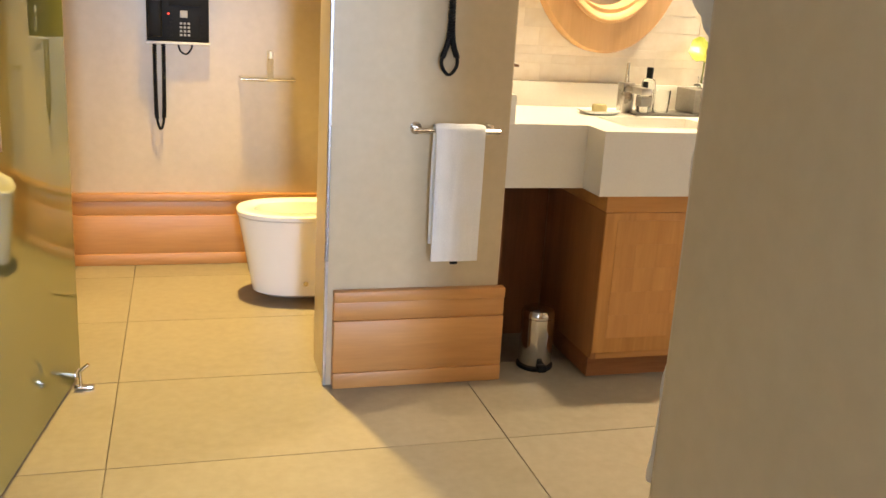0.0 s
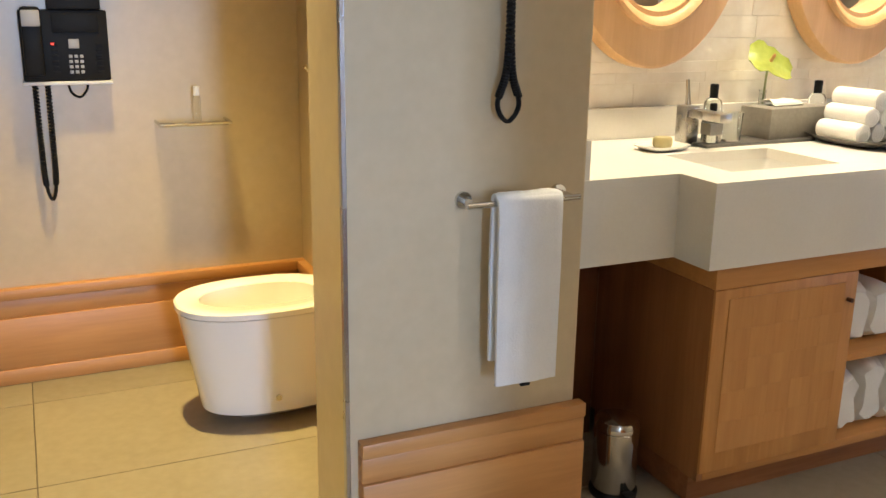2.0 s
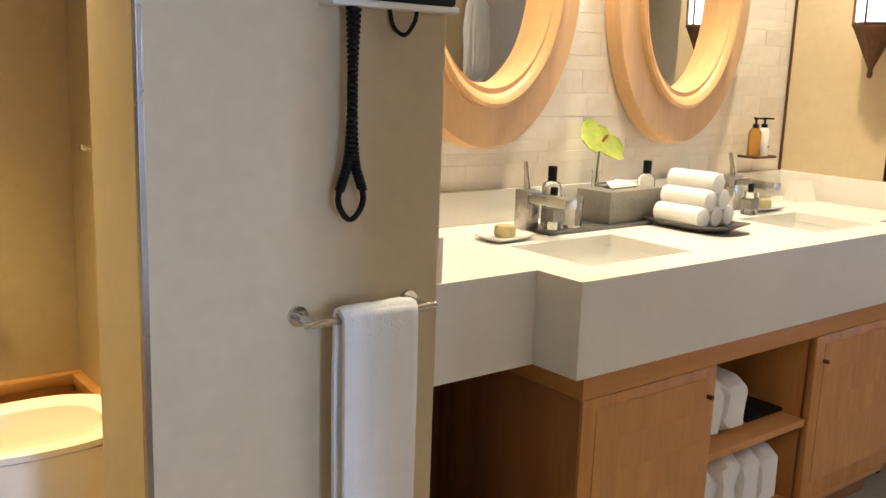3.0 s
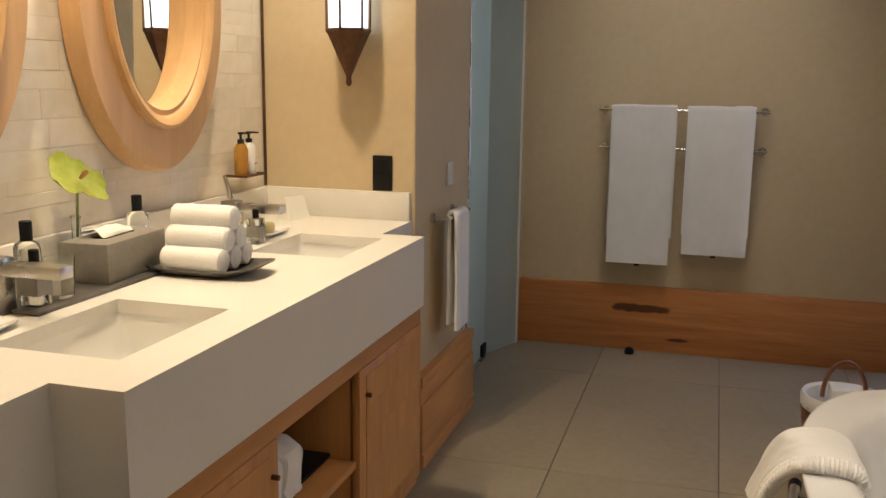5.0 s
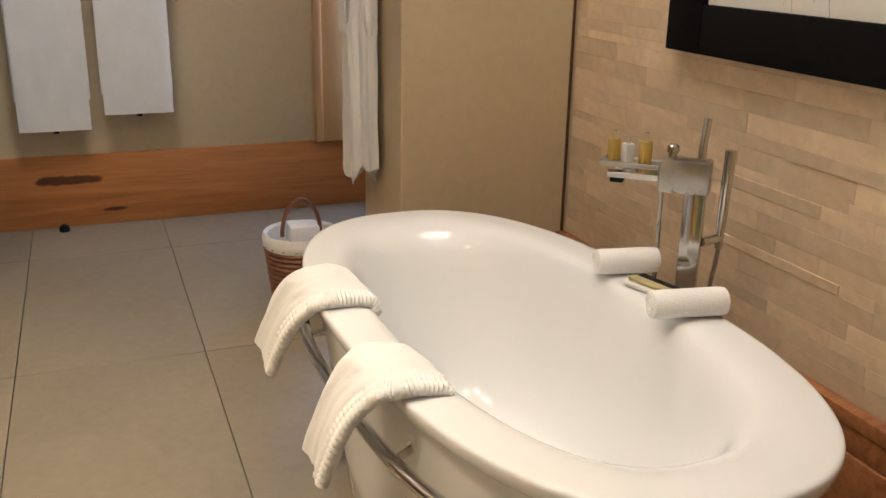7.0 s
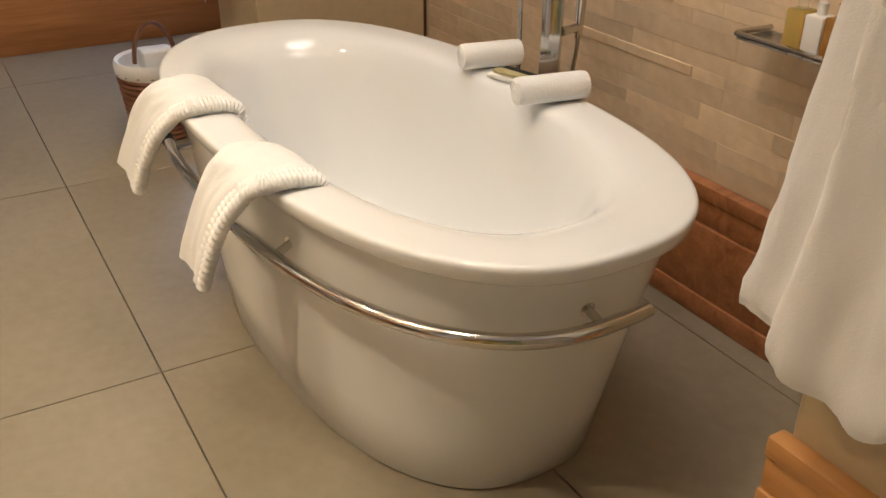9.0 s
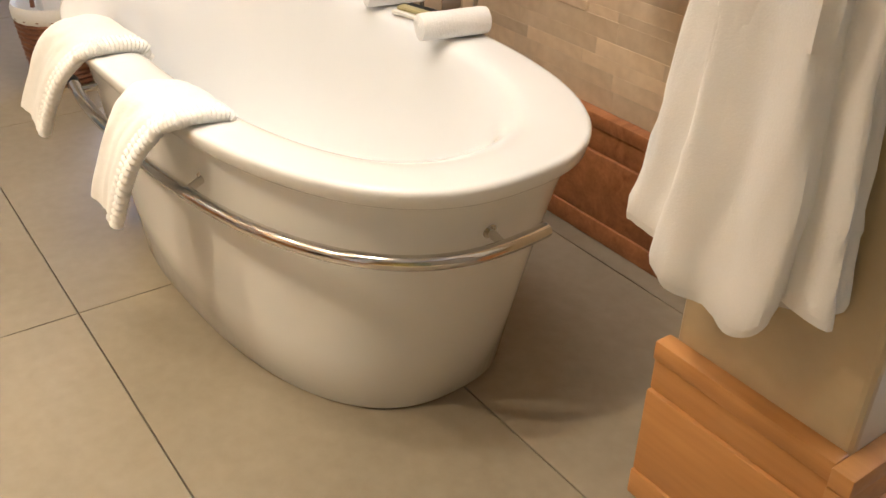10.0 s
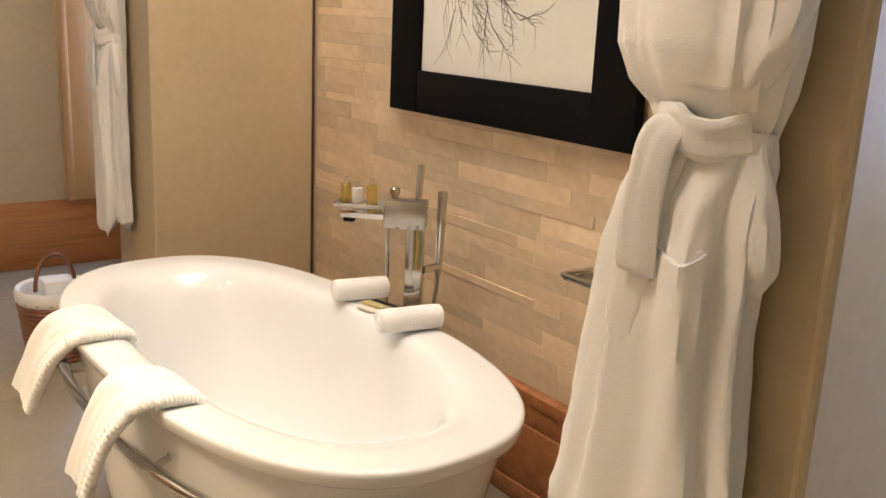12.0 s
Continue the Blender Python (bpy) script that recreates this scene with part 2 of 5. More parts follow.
def tinted_glass(name, colour, gloss, through):
    """Satin glass: part mirror, part cloudy colour that lets light pass."""
    m, nt, b = nodes_of(name)
    out = nt.nodes["Material Output"]
    dif, tra, gl = node(nt, "ShaderNodeBsdfDiffuse"), node(nt, "ShaderNodeBsdfTranslucent"), node(nt, "ShaderNodeBsdfGlossy", Roughness=0.03)
    dif.inputs[0].default_value = tra.inputs[0].default_value = (*colour, 1)
    gl.inputs[0].default_value = (0.86, 0.86, 0.74, 1)
    m1, m2 = node(nt, "ShaderNodeMixShader", Fac=through), node(nt, "ShaderNodeMixShader", Fac=gloss)
    n = node(nt, "ShaderNodeTexNoise", Scale=2.5, Detail=4)
    link(nt, scaled(nt), n.inputs["Vector"])
    mr = node(nt, "ShaderNodeMapRange")
    mr.inputs[3].default_value, mr.inputs[4].default_value = through - 0.08, through + 0.08
    link(nt, n.outputs[0], mr.inputs[0])
    link(nt, mr.outputs[0], m1.inputs[0])
    link(nt, dif.outputs[0], m1.inputs[1])
    link(nt, tra.outputs[0], m1.inputs[2])
    link(nt, m1.outputs[0], m2.inputs[1])
    link(nt, gl.outputs[0], m2.inputs[2])
    link(nt, m2.outputs[0], out.inputs[0])
    return m


OLIVE_GLASS = tinted_glass("olive_glass", (0.34, 0.35, 0.13), 0.45, 0.5)
AQUA_GLASS = tinted_glass("aqua_glass", (0.70, 0.77, 0.74), 0.10, 0.65)


# ---- mesh tools ----
def mesh_of(name, bm, material, smooth=False):
    me = bpy.data.meshes.new(name)
    bmesh.ops.recalc_face_normals(bm, faces=bm.faces)
    bm.to_mesh(me)
    bm.free()
    for p in me.polygons:
        p.use_smooth = smooth
    if smooth:
        me.set_sharp_from_angle(angle=radians(42))
    me.materials.append(material)
    return me


def part(name, bm, material, parent, label="", smooth=True):
    ob = new(name, mesh_of(name, bm, material, smooth))
    ob.parent = parent
    return tagged(ob, label)


def thing(name, at, label, category, group="", rz=0.0):
    ob = new(name)
    ob.matrix_basis = pose(*at, 0, 0, rz)
    ob.empty_display_size = 0.05
    return tagged(ob, label, category, group)


def solo(name, bm, material, label, category, group="", at=(0, 0, 0), rz=0.0, smooth=True):
    ob = new(name, mesh_of(name, bm, material, smooth))
    ob.matrix_basis = pose(*at, 0, 0, rz)
    return tagged(ob, label, category, group)


def structure(name, bm, material, label="", smooth=False):
    ob = new(name, mesh_of(name, bm, material, smooth))
    return tagged(ob, label, kind="structure")


def box(x0, y0, z0, x1, y1, z1, bevel=0.0, seg=2, bm=None):
    own = bmesh.new()
    bmesh.ops.create_cube(own, size=1)
    bmesh.ops.scale(own, vec=(x1 - x0, y1 - y0, z1 - z0), verts=own.verts)
    bmesh.ops.translate(own, vec=((x0 + x1) / 2, (y0 + y1) / 2, (z0 + z1) / 2), verts=own.verts)
    if bevel:
        bmesh.ops.bevel(own, geom=own.edges[:], offset=bevel, segments=seg, affect="EDGES", profile=0.5)
    return joined(bm, own)


def joined(bm, own):
    if bm is None:
        return own
    me = bpy.data.meshes.new("tmp")
    own.to_mesh(me)
    own.free()
    bm.from_mesh(me)
    bpy.data.meshes.remove(me)
    return bm


def prism(poly, z0, z1, bm=None, bevel=0.0):
    """A plan outline raised from z0 to z1."""
    own = bmesh.new()
    f = own.faces.new([own.verts.new((x, y, z0)) for x, y in poly])
    top = bmesh.ops.extrude_face_region(own, geom=[f])
    bmesh.ops.translate(own, vec=(0, 0, z1 - z0), verts=[v for v in top["geom"] if isinstance(v, bmesh.types.BMVert)])
    if bevel:
        bmesh.ops.bevel(own, geom=own.edges[:], offset=bevel, segments=2, affect="EDGES", profile=0.5)
    return joined(bm, own)


def loft(rings, bm=None, caps=(True, True), closed=True):
    """Rings of equal length joined into a skin."""
    own = bm if bm is not None else bmesh.new()
    vs = [[own.verts.new(p) for p in r] for r in rings]
    n = len(vs[0])
    for a, b in zip(vs, vs[1:]):
        for i in range(n if closed else n - 1):
            j = (i + 1) % n
            own.faces.new((a[i], a[j], b[j], b[i]))
    if caps[0]:
        own.faces.new(vs[0][::-1])
    if caps[1]:
        own.faces.new(vs[-1])
    return own


def lathe(profile, seg=24, at=(0, 0, 0), bm=None, caps=(True, True)):
    return loft([[(at[0] + r * math.cos(2 * math.pi * i / seg), at[1] + r * math.sin(2 * math.pi * i / seg), at[2] + z) for i in range(seg)] for r, z in profile], bm, caps)


def oval(cx, cy, z, a, b, n=2.5, seg=64):
    pts = []
    for i in range(seg):
        t = 2 * math.pi * i / seg
        c, s = math.cos(t), math.sin(t)
        pts.append((cx + a * math.copysign(abs(c) ** (2 / n), c), cy + b * math.copysign(abs(s) ** (2 / n), s), z))
    return pts


def tube(points, r, seg=10, bm=None, closed=False):
    pts = [Vector(p) for p in points]
    rings, up = [], None
    for i, p in enumerate(pts):
        d = (pts[min(i + 1, len(pts) - 1)] - pts[max(i - 1, 0)]).normalized()
        if up is None:
            up = Vector((0, 0, 1)) if abs(d.z) < 0.9 else Vector((1, 0, 0))
        side = d.cross(up).normalized()
        up = side.cross(d).normalized()
        rr = r[i] if isinstance(r, (list, tuple)) else r
        rings.append([p + rr * (math.cos(2 * math.pi * k / seg) * side + math.sin(2 * math.pi * k / seg) * up) for k in range(seg)])
    return loft(rings, bm)


def curve_points(ctrl, n=8):
    """A smooth line through the control points."""
    P = [Vector(p) for p in ctrl]
    P = [2 * P[0] - P[1]] + P + [2 * P[-1] - P[-2]]
    out = []
    for a, b, c, d in zip(P, P[1:], P[2:], P[3:]):
        for k in range(n):
            t = k / n
            out.append(0.5 * ((2 * b) + (c - a) * t + (2 * a - 5 * b + 4 * c - d) * t * t + (3 * b - a - 3 * c + d) * t ** 3))
    return out + [P[-2]]


def sheet(path, across, width, thick, bm=None, cols=14, ripple=0.003, freq=9.0, seed=0.0, taper=None, slant=0.0):
    """Cloth that follows a path, spread along the vector across, with soft folds."""
    P = [Vector(p) for p in path]
    A = Vector(across).normalized()
    rings = []
    for i, p in enumerate(P):
        d = (P[min(i + 1, len(P) - 1)] - P[max(i - 1, 0)]).normalized()
        nrm = A.cross(d).normalized()
        s = i / (len(P) - 1)
        top, low = [], []
        for k in range(cols + 1):
            u = k / cols - 0.5
            edge = min(1.0, (0.5 - abs(u)) * 8)
            w = width * (taper(s) if taper else 1)
            off = 0.35 * ripple * math.sin(freq * u + 2.3 * seed + 2.1 * s) + ripple * 1.3 * noise.noise((u * 4 + seed, s * 3, seed)) + ripple * 0.5 * noise.noise((u * 11, s * 9 + seed, seed))
            base = p + A * (u * w + 0.004 * noise.noise((seed, s * 5, u))) + nrm * off
            base.z += slant * u * max(0.0, s - 0.55) / 0.45
            h = thick * (0.55 + 0.45 * math.sqrt(edge))
            top.append(base + nrm * h / 2)
            low.append(base - nrm * h / 2)
        rings.append(top + low[::-1])
    return loft(rings, bm)


# ---- structure ----
XW, XL, XR = -0.17, 1.096, 5.28          # passage walls, far wall
VX0, VX1 = 1.469, 3.53                  # vanity recess
YF, YB = 3.21, 3.77                     # front of the piers, back of the recess
STONE_Y, STUB_Y, KHAKI_Y = 0.93, 1.48, 1.53

structure("floor", box(-0.8, -3.95, -0.12, 5.5, 5.0, -0.009), GROUT, "pale beige stone tile floor with dark thin joints")
structure("ceiling", box(-0.8, -3.95, CEIL, 5.5, 5.0, CEIL + 0.1), CEILING, "plain white painted ceiling")
structure("wall_toilet_back", box(-0.75, 4.70, -0.01, 1.475, 4.85, CEIL), PLASTER, "warm beige plaster wall behind the toilet")
structure("wall_toilet_west", box(-0.75, 3.45, -0.01, -0.6, 4.70, CEIL), PLASTER, "beige plaster wall")
structure("wall_pier_west", prism([(-0.75, YF), (0.045, YF), (0.045, 3.45), (-0.75, 3.45)], -0.01, CEIL), PLASTER, "beige plaster wall beside the toilet door")
structure("wall_pier_toilet", prism([(0.875, YF), (VX0, YF), (VX0, 4.70), (1.2, 4.70), (1.2, 3.45), (0.875, 3.45)], -0.01, CEIL, bevel=0.006), PLASTER, "beige plaster pier between toilet and vanity")
structure("wall_vanity_back", box(VX0, YB, -0.01, VX1, YB + 0.12, CEIL), MORTAR_PALE, "pale stone clad wall behind the vanity")
structure("wall_pier_shower", prism([(VX1, YF), (4.22, YF), (4.22, 3.45), (3.8, 3.45), (3.8, 4.70), (VX1, 4.70)], -0.01, CEIL, bevel=0.006), PLASTER, "beige plaster pier between vanity and shower")
structure("wall_pier_far", prism([(4.93, 3.32), (5.19, 3.215), (XR, 3.20), (XR, 3.45), (4.93, 3.45)], -0.01, CEIL), PLASTER, "beige plaster return beside the shower door")
bm = box(XR, 0.75, -0.01, XR + 0.15, 0.99, CEIL)
box(XR, 1.33, -0.01, XR + 0.15, 4.85, CEIL, bm=bm)
box(XR, 0.99, -0.01, XR + 0.15, 1.33, 0.36, bm=bm)
box(XR, 0.99, 2.18, XR + 0.15, 1.33, CEIL, bm=bm)
structure("wall_far", bm, PLASTER, "taupe plaster wall with a towel rail")
gd = tagged(new("window_2"), "narrow tall window with a pale oak frame", kind="structure")
part("pane", box(XR + 0.06, 0.99, 0.36, XR + 0.066, 1.33, 2.18), CLEAR, gd).visible_shadow = False
structure("wall_alcove_east", box(VX1 + 0.01, 0.78, -0.01, 3.95, KHAKI_Y, CEIL, 0.006), PLASTER, "khaki plaster wall at the foot of the bathtub")
structure("wall_alcove_back", box(3.95, 0.78, -0.01, XR, STONE_Y, CEIL), PLASTER, "beige plaster wall")
structure("wall_stone", box(1.42, 0.75, -0.01, VX1 + 0.01, STONE_Y - 0.012, CEIL), MORTAR, "tan split stone wall behind the bathtub")
structure("wall_stub", box(XL, -3.8, -0.01, 1.42, STUB_Y, CEIL, 0.014, 3), PLASTER, "beige plaster wall with rounded corner and a robe")
structure("wall_west", box(XW - 0.12, -3.8, -0.01, XW, YF, CEIL), PLASTER, "beige plaster wall")
# entrance end with its opening to daylight
bm = box(XW - 0.12, -3.95, -0.01, XW + 0.05, -3.8, CEIL)
box(XW + 0.05, -3.95, 2.4, XL - 0.05, -3.8, CEIL, bm=bm)
box(XL - 0.05, -3.95, -0.01, 1.42, -3.8, CEIL, bm=bm)
structure("wall_entrance", bm, PLASTER, "beige plaster wall with an open doorway")
# shower's outside wall with a window opening
bm = box(3.8, 4.70, -0.01, XR, 4.85, 1.2)
box(3.8, 4.70, 2.2, XR, 4.85, CEIL, bm=bm)
box(3.8, 4.70, 1.2, 4.05, 4.85, 2.2, bm=bm)
box(4.85, 4.70, 1.2, XR, 4.85, 2.2, bm=bm)
structure("wall_shower_back", bm, PLASTER, "plaster wall of the shower with a window")
win = tagged(new("window_1"), "small shower window with a white frame", kind="structure")
bm = box(4.05, 4.75, 1.2, 4.09, 4.80, 2.2)
box(4.81, 4.75, 1.2, 4.85, 4.80, 2.2, bm=bm)
box(4.09, 4.75, 1.2, 4.81, 4.80, 1.24, bm=bm)
box(4.09, 4.75, 2.16, 4.81, 4.80, 2.2, bm=bm)
part("window_frame", bm, WHITE, win)
pane = part("pane", box(4.09, 4.77, 1.24, 4.81, 4.776, 2.16), CLEAR, win)
pane.visible_shadow = False


def skirting(name, x0, x1, y, out, material=OAK, height=0.335, axis="x", label=""):
    """Two-step timber skirting along a wall, its face at y, growing towards out."""
    ob = tagged(new(name), label or "stepped oak skirting board", kind="structure")
    for z0, z1, d in ((0.0, 0.055, 0.042), (0.0552, 0.235, 0.037), (0.2352, 0.298, 0.030), (0.2982, height, 0.036)):
        a, b = sorted((y, y + out * d))
        if axis == "x":
            bm = box(x0, a, z0, x1, b, z1, 0.004)
        else:
            bm = box(a, x0, z0, b, x1, z1, 0.004)
        part("board", bm, material, ob)
    return ob


skirting("baseboard_toilet", -0.6, 1.2, 4.70, -1)
skirting("baseboard_toilet_side", 3.46, 4.66, 1.2, -1, axis="y")
skirting("baseboard_pier_toilet", 0.90, 1.485, YF, -1)
skirting("baseboard_pier_shower", 3.52, 4.22, YF, -1)
skirting("baseboard_stone", 1.42, VX1 + 0.01, STONE_Y - 0.012, 1, REDWOOD)
skirting("baseboard_stub", XL, 1.43, STUB_Y, 1)
skirting("baseboard_stub_west", -1.4, STUB_Y + 0.045, XL, -1, axis="y")
bm = box(XR - 0.022, 1.0, 0.0, XR, 3.20, 0.338, 0.004)
structure("baseboard_far", bm, KNOTTY, "wide reddish timber skirting board with a dark knot", True)
# timber lining round the narrow window
bm = box(XR - 0.05, 1.18, 0.34, XR, 1.405, 2.26, 0.004)
box(XR - 0.062, 1.37, 0.34, XR - 0.05, 1.405, 2.26, 0.003, bm=bm)
box(XR - 0.05, 0.98, 0.34, XR, 1.179, 0.40, 0.004, bm=bm)
box(XR - 0.05, 0.98, 2.17, XR, 1.179, 2.26, 0.004, bm=bm)
structure("trim_far", bm, PALE_OAK, "pale timber lining round the narrow window", True)
# metal edge strips
structure("trim_pier_toilet", box(0.871, YF - 0.006, 0.0, 0.882, YF + 0.012, CEIL, 0.002), STEEL, "thin metal corner strip")
structure("trim_pier_shower", box(4.214, YF - 0.004, 0.0, 4.226, YF + 0.012, CEIL, 0.002), STEEL, "thin metal corner strip")
structure("trim_pier_far", box(5.185, 3.192, 0.0, 5.205, 3.212, CEIL, 0.002), WHITE, "thin metal corner strip")
structure("trim_vanity_corner", box(VX1 - 0.006, YB - 0.012, 0.982, VX1, YB - 0.004, CEIL), DARK, "dark thin joint in the corner")
structure("trim_stone_corner", box(VX1 + 0.003, STONE_Y - 0.004, 0.335, VX1 + 0.009, STONE_Y + 0.004, CEIL), DARK, "dark thin joint in the corner")


# ---- bathtub and what stands round it ----
def bathtub():
    t = thing("bathtub", (2.415, 1.648, 0.0), "white freestanding oval bathtub with a chrome towel bar", "bathtub", rz=2.4)
    outer = [(0.0, 0.592, 0.297), (0.006, 0.598, 0.303), (0.14, 0.628, 0.316), (0.30, 0.668, 0.333), (0.46, 0.712, 0.352), (0.5355, 0.738, 0.367)]
    part("body", loft([oval(0, 0, z, a, b, 2.5, 112) for z, a, b in outer], caps=(True, False)), ACRYLIC, t)
    rim = [(0.534, 0.705, 0.340), (0.534, 0.755, 0.376), (0.5355, 0.760, 0.381), (0.539, 0.763, 0.384), (0.560, 0.767, 0.388), (0.565, 0.766, 0.387), (0.5685, 0.763, 0.384), (0.570, 0.757, 0.378),
           (0.5705, 0.722, 0.342), (0.5700, 0.698, 0.318), (0.5675, 0.672, 0.300), (0.5610, 0.644, 0.286), (0.546, 0.612, 0.274), (0.51, 0.576, 0.261), (0.43, 0.536, 0.246), (0.32, 0.490, 0.228), (0.22, 0.440, 0.203), (0.16, 0.39, 0.172), (0.131, 0.32, 0.130), (0.12, 0.20, 0.07)]
    flow = [tuple(p) for p in curve_points(rim[7:], 4)]
    part("rim", loft([oval(0, 0, z, a, b, 2.5, 112) for z, a, b in rim[:7] + flow], caps=(False, True)), ACRYLIC, t)
    part("waste", lathe([(0.032, 0.121), (0.034, 0.126), (0.02, 0.129)], 20, (0.1, 0, 0)), CHROME, t)
    pts = []
    for i in range(71):
        ang = radians(186 - 119 * i / 70)
        c, s = math.cos(ang), math.sin(ang)
        pts.append((0.752 * math.copysign(abs(c) ** 0.8, c), 0.392 * math.copysign(abs(s) ** 0.8, s), 0.436))
    part("towel_bar", tube(pts, 0.0135, 16), CHROME, t)
    p, q = Vector(pts[-1]), Vector(pts[-2])
    part("end_cap", tube([p, p + (p - q).normalized() * 0.03], 0.0145, 16), BLACK, t, "black end cap")
    for k in (5, 47, 68):
        p = Vector(pts[k])
        q = Vector((p.x * 0.935, p.y * 0.875, 0.446))
        b = part("bracket", tube([q, q.lerp(p, 0.5), p], 0.008, 10), CHROME, t)
        part("rosette", tube([q, q.lerp(p, 0.12)], 0.014, 14), CHROME, b)
    return t


bathtub()


def draped_towel(x, width, low_x, low_width, seed):
    """A towel folded over the tub's rim, falling askew outside with a ribbed near edge."""
    def fall(s):
        return min(1.0, max(0.0, (s - 0.42) / 0.58))

    def narrow(s):
        return 1.0 + (low_width / width - 1.0) * fall(s) ** 0.8

    line = [(1.918, 0.545), (1.934, 0.571), (1.97, 0.581), (2.01, 0.582), (2.036, 0.576), (2.058, 0.550), (2.082, 0.50), (2.10, 0.43), (2.112, 0.355)]
    path = []
    for i, (y, z) in enumerate(line):
        f = max(0.0, (i - 4) / 4)
        path.append((x + (low_x - x) * f ** 1.15, y, z))
    path = curve_points(path, 6)
    bm = sheet(path, (1, 0.02, 0), width, 0.026, cols=22, ripple=0.006, seed=seed, taper=narrow, slant=0.02)
    t = thing("hand_towel", (0, 0, 0), "white terry towel with a ribbed edge draped over the bathtub rim", "towel", "towels on the bathtub")
    part("cloth", bm, TERRY, t)
    fine = curve_points(path, 4)
    for inset in (0.004, 0.024):
        edge, radii = [], []
        for i, p in enumerate(fine):
            s = i / (len(fine) - 1)
            edge.append((p[0] - 0.5 * width * narrow(s) + inset, p[1] + (0.004 if p[2] < 0.56 else 0.0), p[2] + (0.005 if p[2] > 0.56 else 0.0) - 0.01 * max(0.0, s - 0.55) / 0.45))
            radii.append(0.0125 + 0.0022 * math.sin(i * 1.25 + inset * 90))
        part("ribbed_edge", tube(edge, radii, 12), TERRY, t)
    return t


draped_towel(2.637, 0.225, 2.812, 0.155, 1.0)
draped_towel(2.197, 0.20, 2.300, 0.115, 4.0)


def towel_roll(at, rz, length, r, label, group, seed=0):
    """A towel rolled into a spiral, with rounded ends."""
    bm = bmesh.new()
    rings = []
    for k, (s, f) in enumerate(((-0.5, 0.80), (-0.485, 0.95), (-0.42, 1.0), (-0.2, 1.02), (0.1, 0.99), (0.42, 1.0), (0.485, 0.95), (0.5, 0.80))):
        ring = []
        for i in range(32):
            a = 2 * math.pi * i / 32
            lip = 0.07 * (1 - (i / 32)) if i < 24 else 0
            rr = r * f * (0.96 + lip + 0.03 * noise.noise((math.cos(a) * 2, math.sin(a) * 2 + seed, s * 3)))
            ring.append((rr * math.cos(a), s * length, max(-r, rr * math.sin(a)) ))
        rings.append(ring)
    loft(rings, bm)
    ob = new("rolled_towel")
    ob.matrix_basis = pose(at[0], at[1], at[2] + r, 0, 0, rz)
    tagged(ob, label, "towel", group)
    part("roll", bm, TERRY, ob)
    for e in (-1, 1):
        pts = [(r * 0.85 * (1 - k / 44) * math.cos(k * 0.42), e * (length * 0.5 - 0.0005), r * 0.85 * (1 - k / 44) * math.sin(k * 0.42)) for k in range(38)]
        part("spiral_edge", tube(pts, 0.0017, 6), TERRY, ob)
    return ob


towel_roll((2.252, 1.336, 0.571), -11, 0.165, 0.030, "small white towel rolled up on the bathtub rim", "rolls on the bathtub", 1)
towel_roll((2.522, 1.315, 0.571), -12, 0.15, 0.030, "small white towel rolled up on the bathtub rim", "rolls on the bathtub", 2)
caddy = thing("soap_tray", (2.41, 1.312, 0.571), "small pale tray with a dark sachet on the bathtub rim", "tray", rz=14)
part("dish", box(-0.065, -0.035, 0, 0.065, 0.035, 0.010, 0.004), SOLID, caddy)
part("sachet", box(-0.055, -0.026, 0.0105, 0.055, -0.004, 0.016, 0.002), BLACK, caddy)
part("wrapper", box(-0.055, 0.002, 0.0105, 0.055, 0.026, 0.020, 0.003), SOAP, caddy)

# floor-standing bath filler, turned towards the middle of the tub
fil = thing("bath_filler", (2.49, 1.165, 0.0), "chrome floor-standing bath filler with hand shower", "tap", rz=-42)
part("column", box(-0.024, -0.024, 0, 0.024, 0.024, 0.80, 0.003), CHROME, fil)
part("base_plate", box(-0.05, -0.05, 0, 0.05, 0.05, 0.012, 0.003), CHROME, fil)
part("mixer_block", box(-0.028, -0.03, 0.7605, 0.028, 0.085, 0.838, 0.006), STEEL, fil)
part("spout", box(-0.022, 0.0855, 0.782, 0.022, 0.205, 0.812, 0.003), CHROME, fil)
part("spout_mouth", box(-0.016, 0.168, 0.770, 0.016, 0.198, 0.7815, 0.002), BLACK, fil)
tray = part("spout_tray", box(-0.034, 0.085, 0.8125, 0.034, 0.222, 0.818, 0.002), STEEL, fil)
part("tray_edge", tube([(-0.034, 0.085, 0.821), (-0.034, 0.222, 0.821), (0.034, 0.222, 0.821), (0.034, 0.085, 0.821)], 0.003, 8), STEEL, tray)
part("diverter", lathe([(0.010, 0.838), (0.010, 0.850), (0.014, 0.852), (0.014, 0.866), (0.010, 0.870)], 16, (0.0, 0.06, 0)), CHROME, fil)
part("lever", tube([(0, -0.005, 0.836), (0.001, -0.006, 0.88), (0.004, -0.010, 0.935)], [0.010, 0.009, 0.0095], 12), CHROME, fil)
part("hand_shower", tube([(0.050, -0.060, 0.62), (0.052, -0.061, 0.70), (0.058, -0.064, 0.855)], [0.009, 0.012, 0.0135], 14), CHROME, fil)
part("holder", tube([(0.0, -0.024, 0.645), (0.050, -0.060, 0.645)], 0.011, 10), CHROME, fil)
part("hose", tube(curve_points([(0.050, -0.060, 0.62), (0.046, -0.055, 0.56), (0.03, -0.035, 0.46), (0.0, 0.045, 0.34), (-0.01, 0.075, 0.42), (-0.004, 0.075, 0.58), (0.0, 0.078, 0.76)], 8), 0.0055, 8), STEEL, fil)


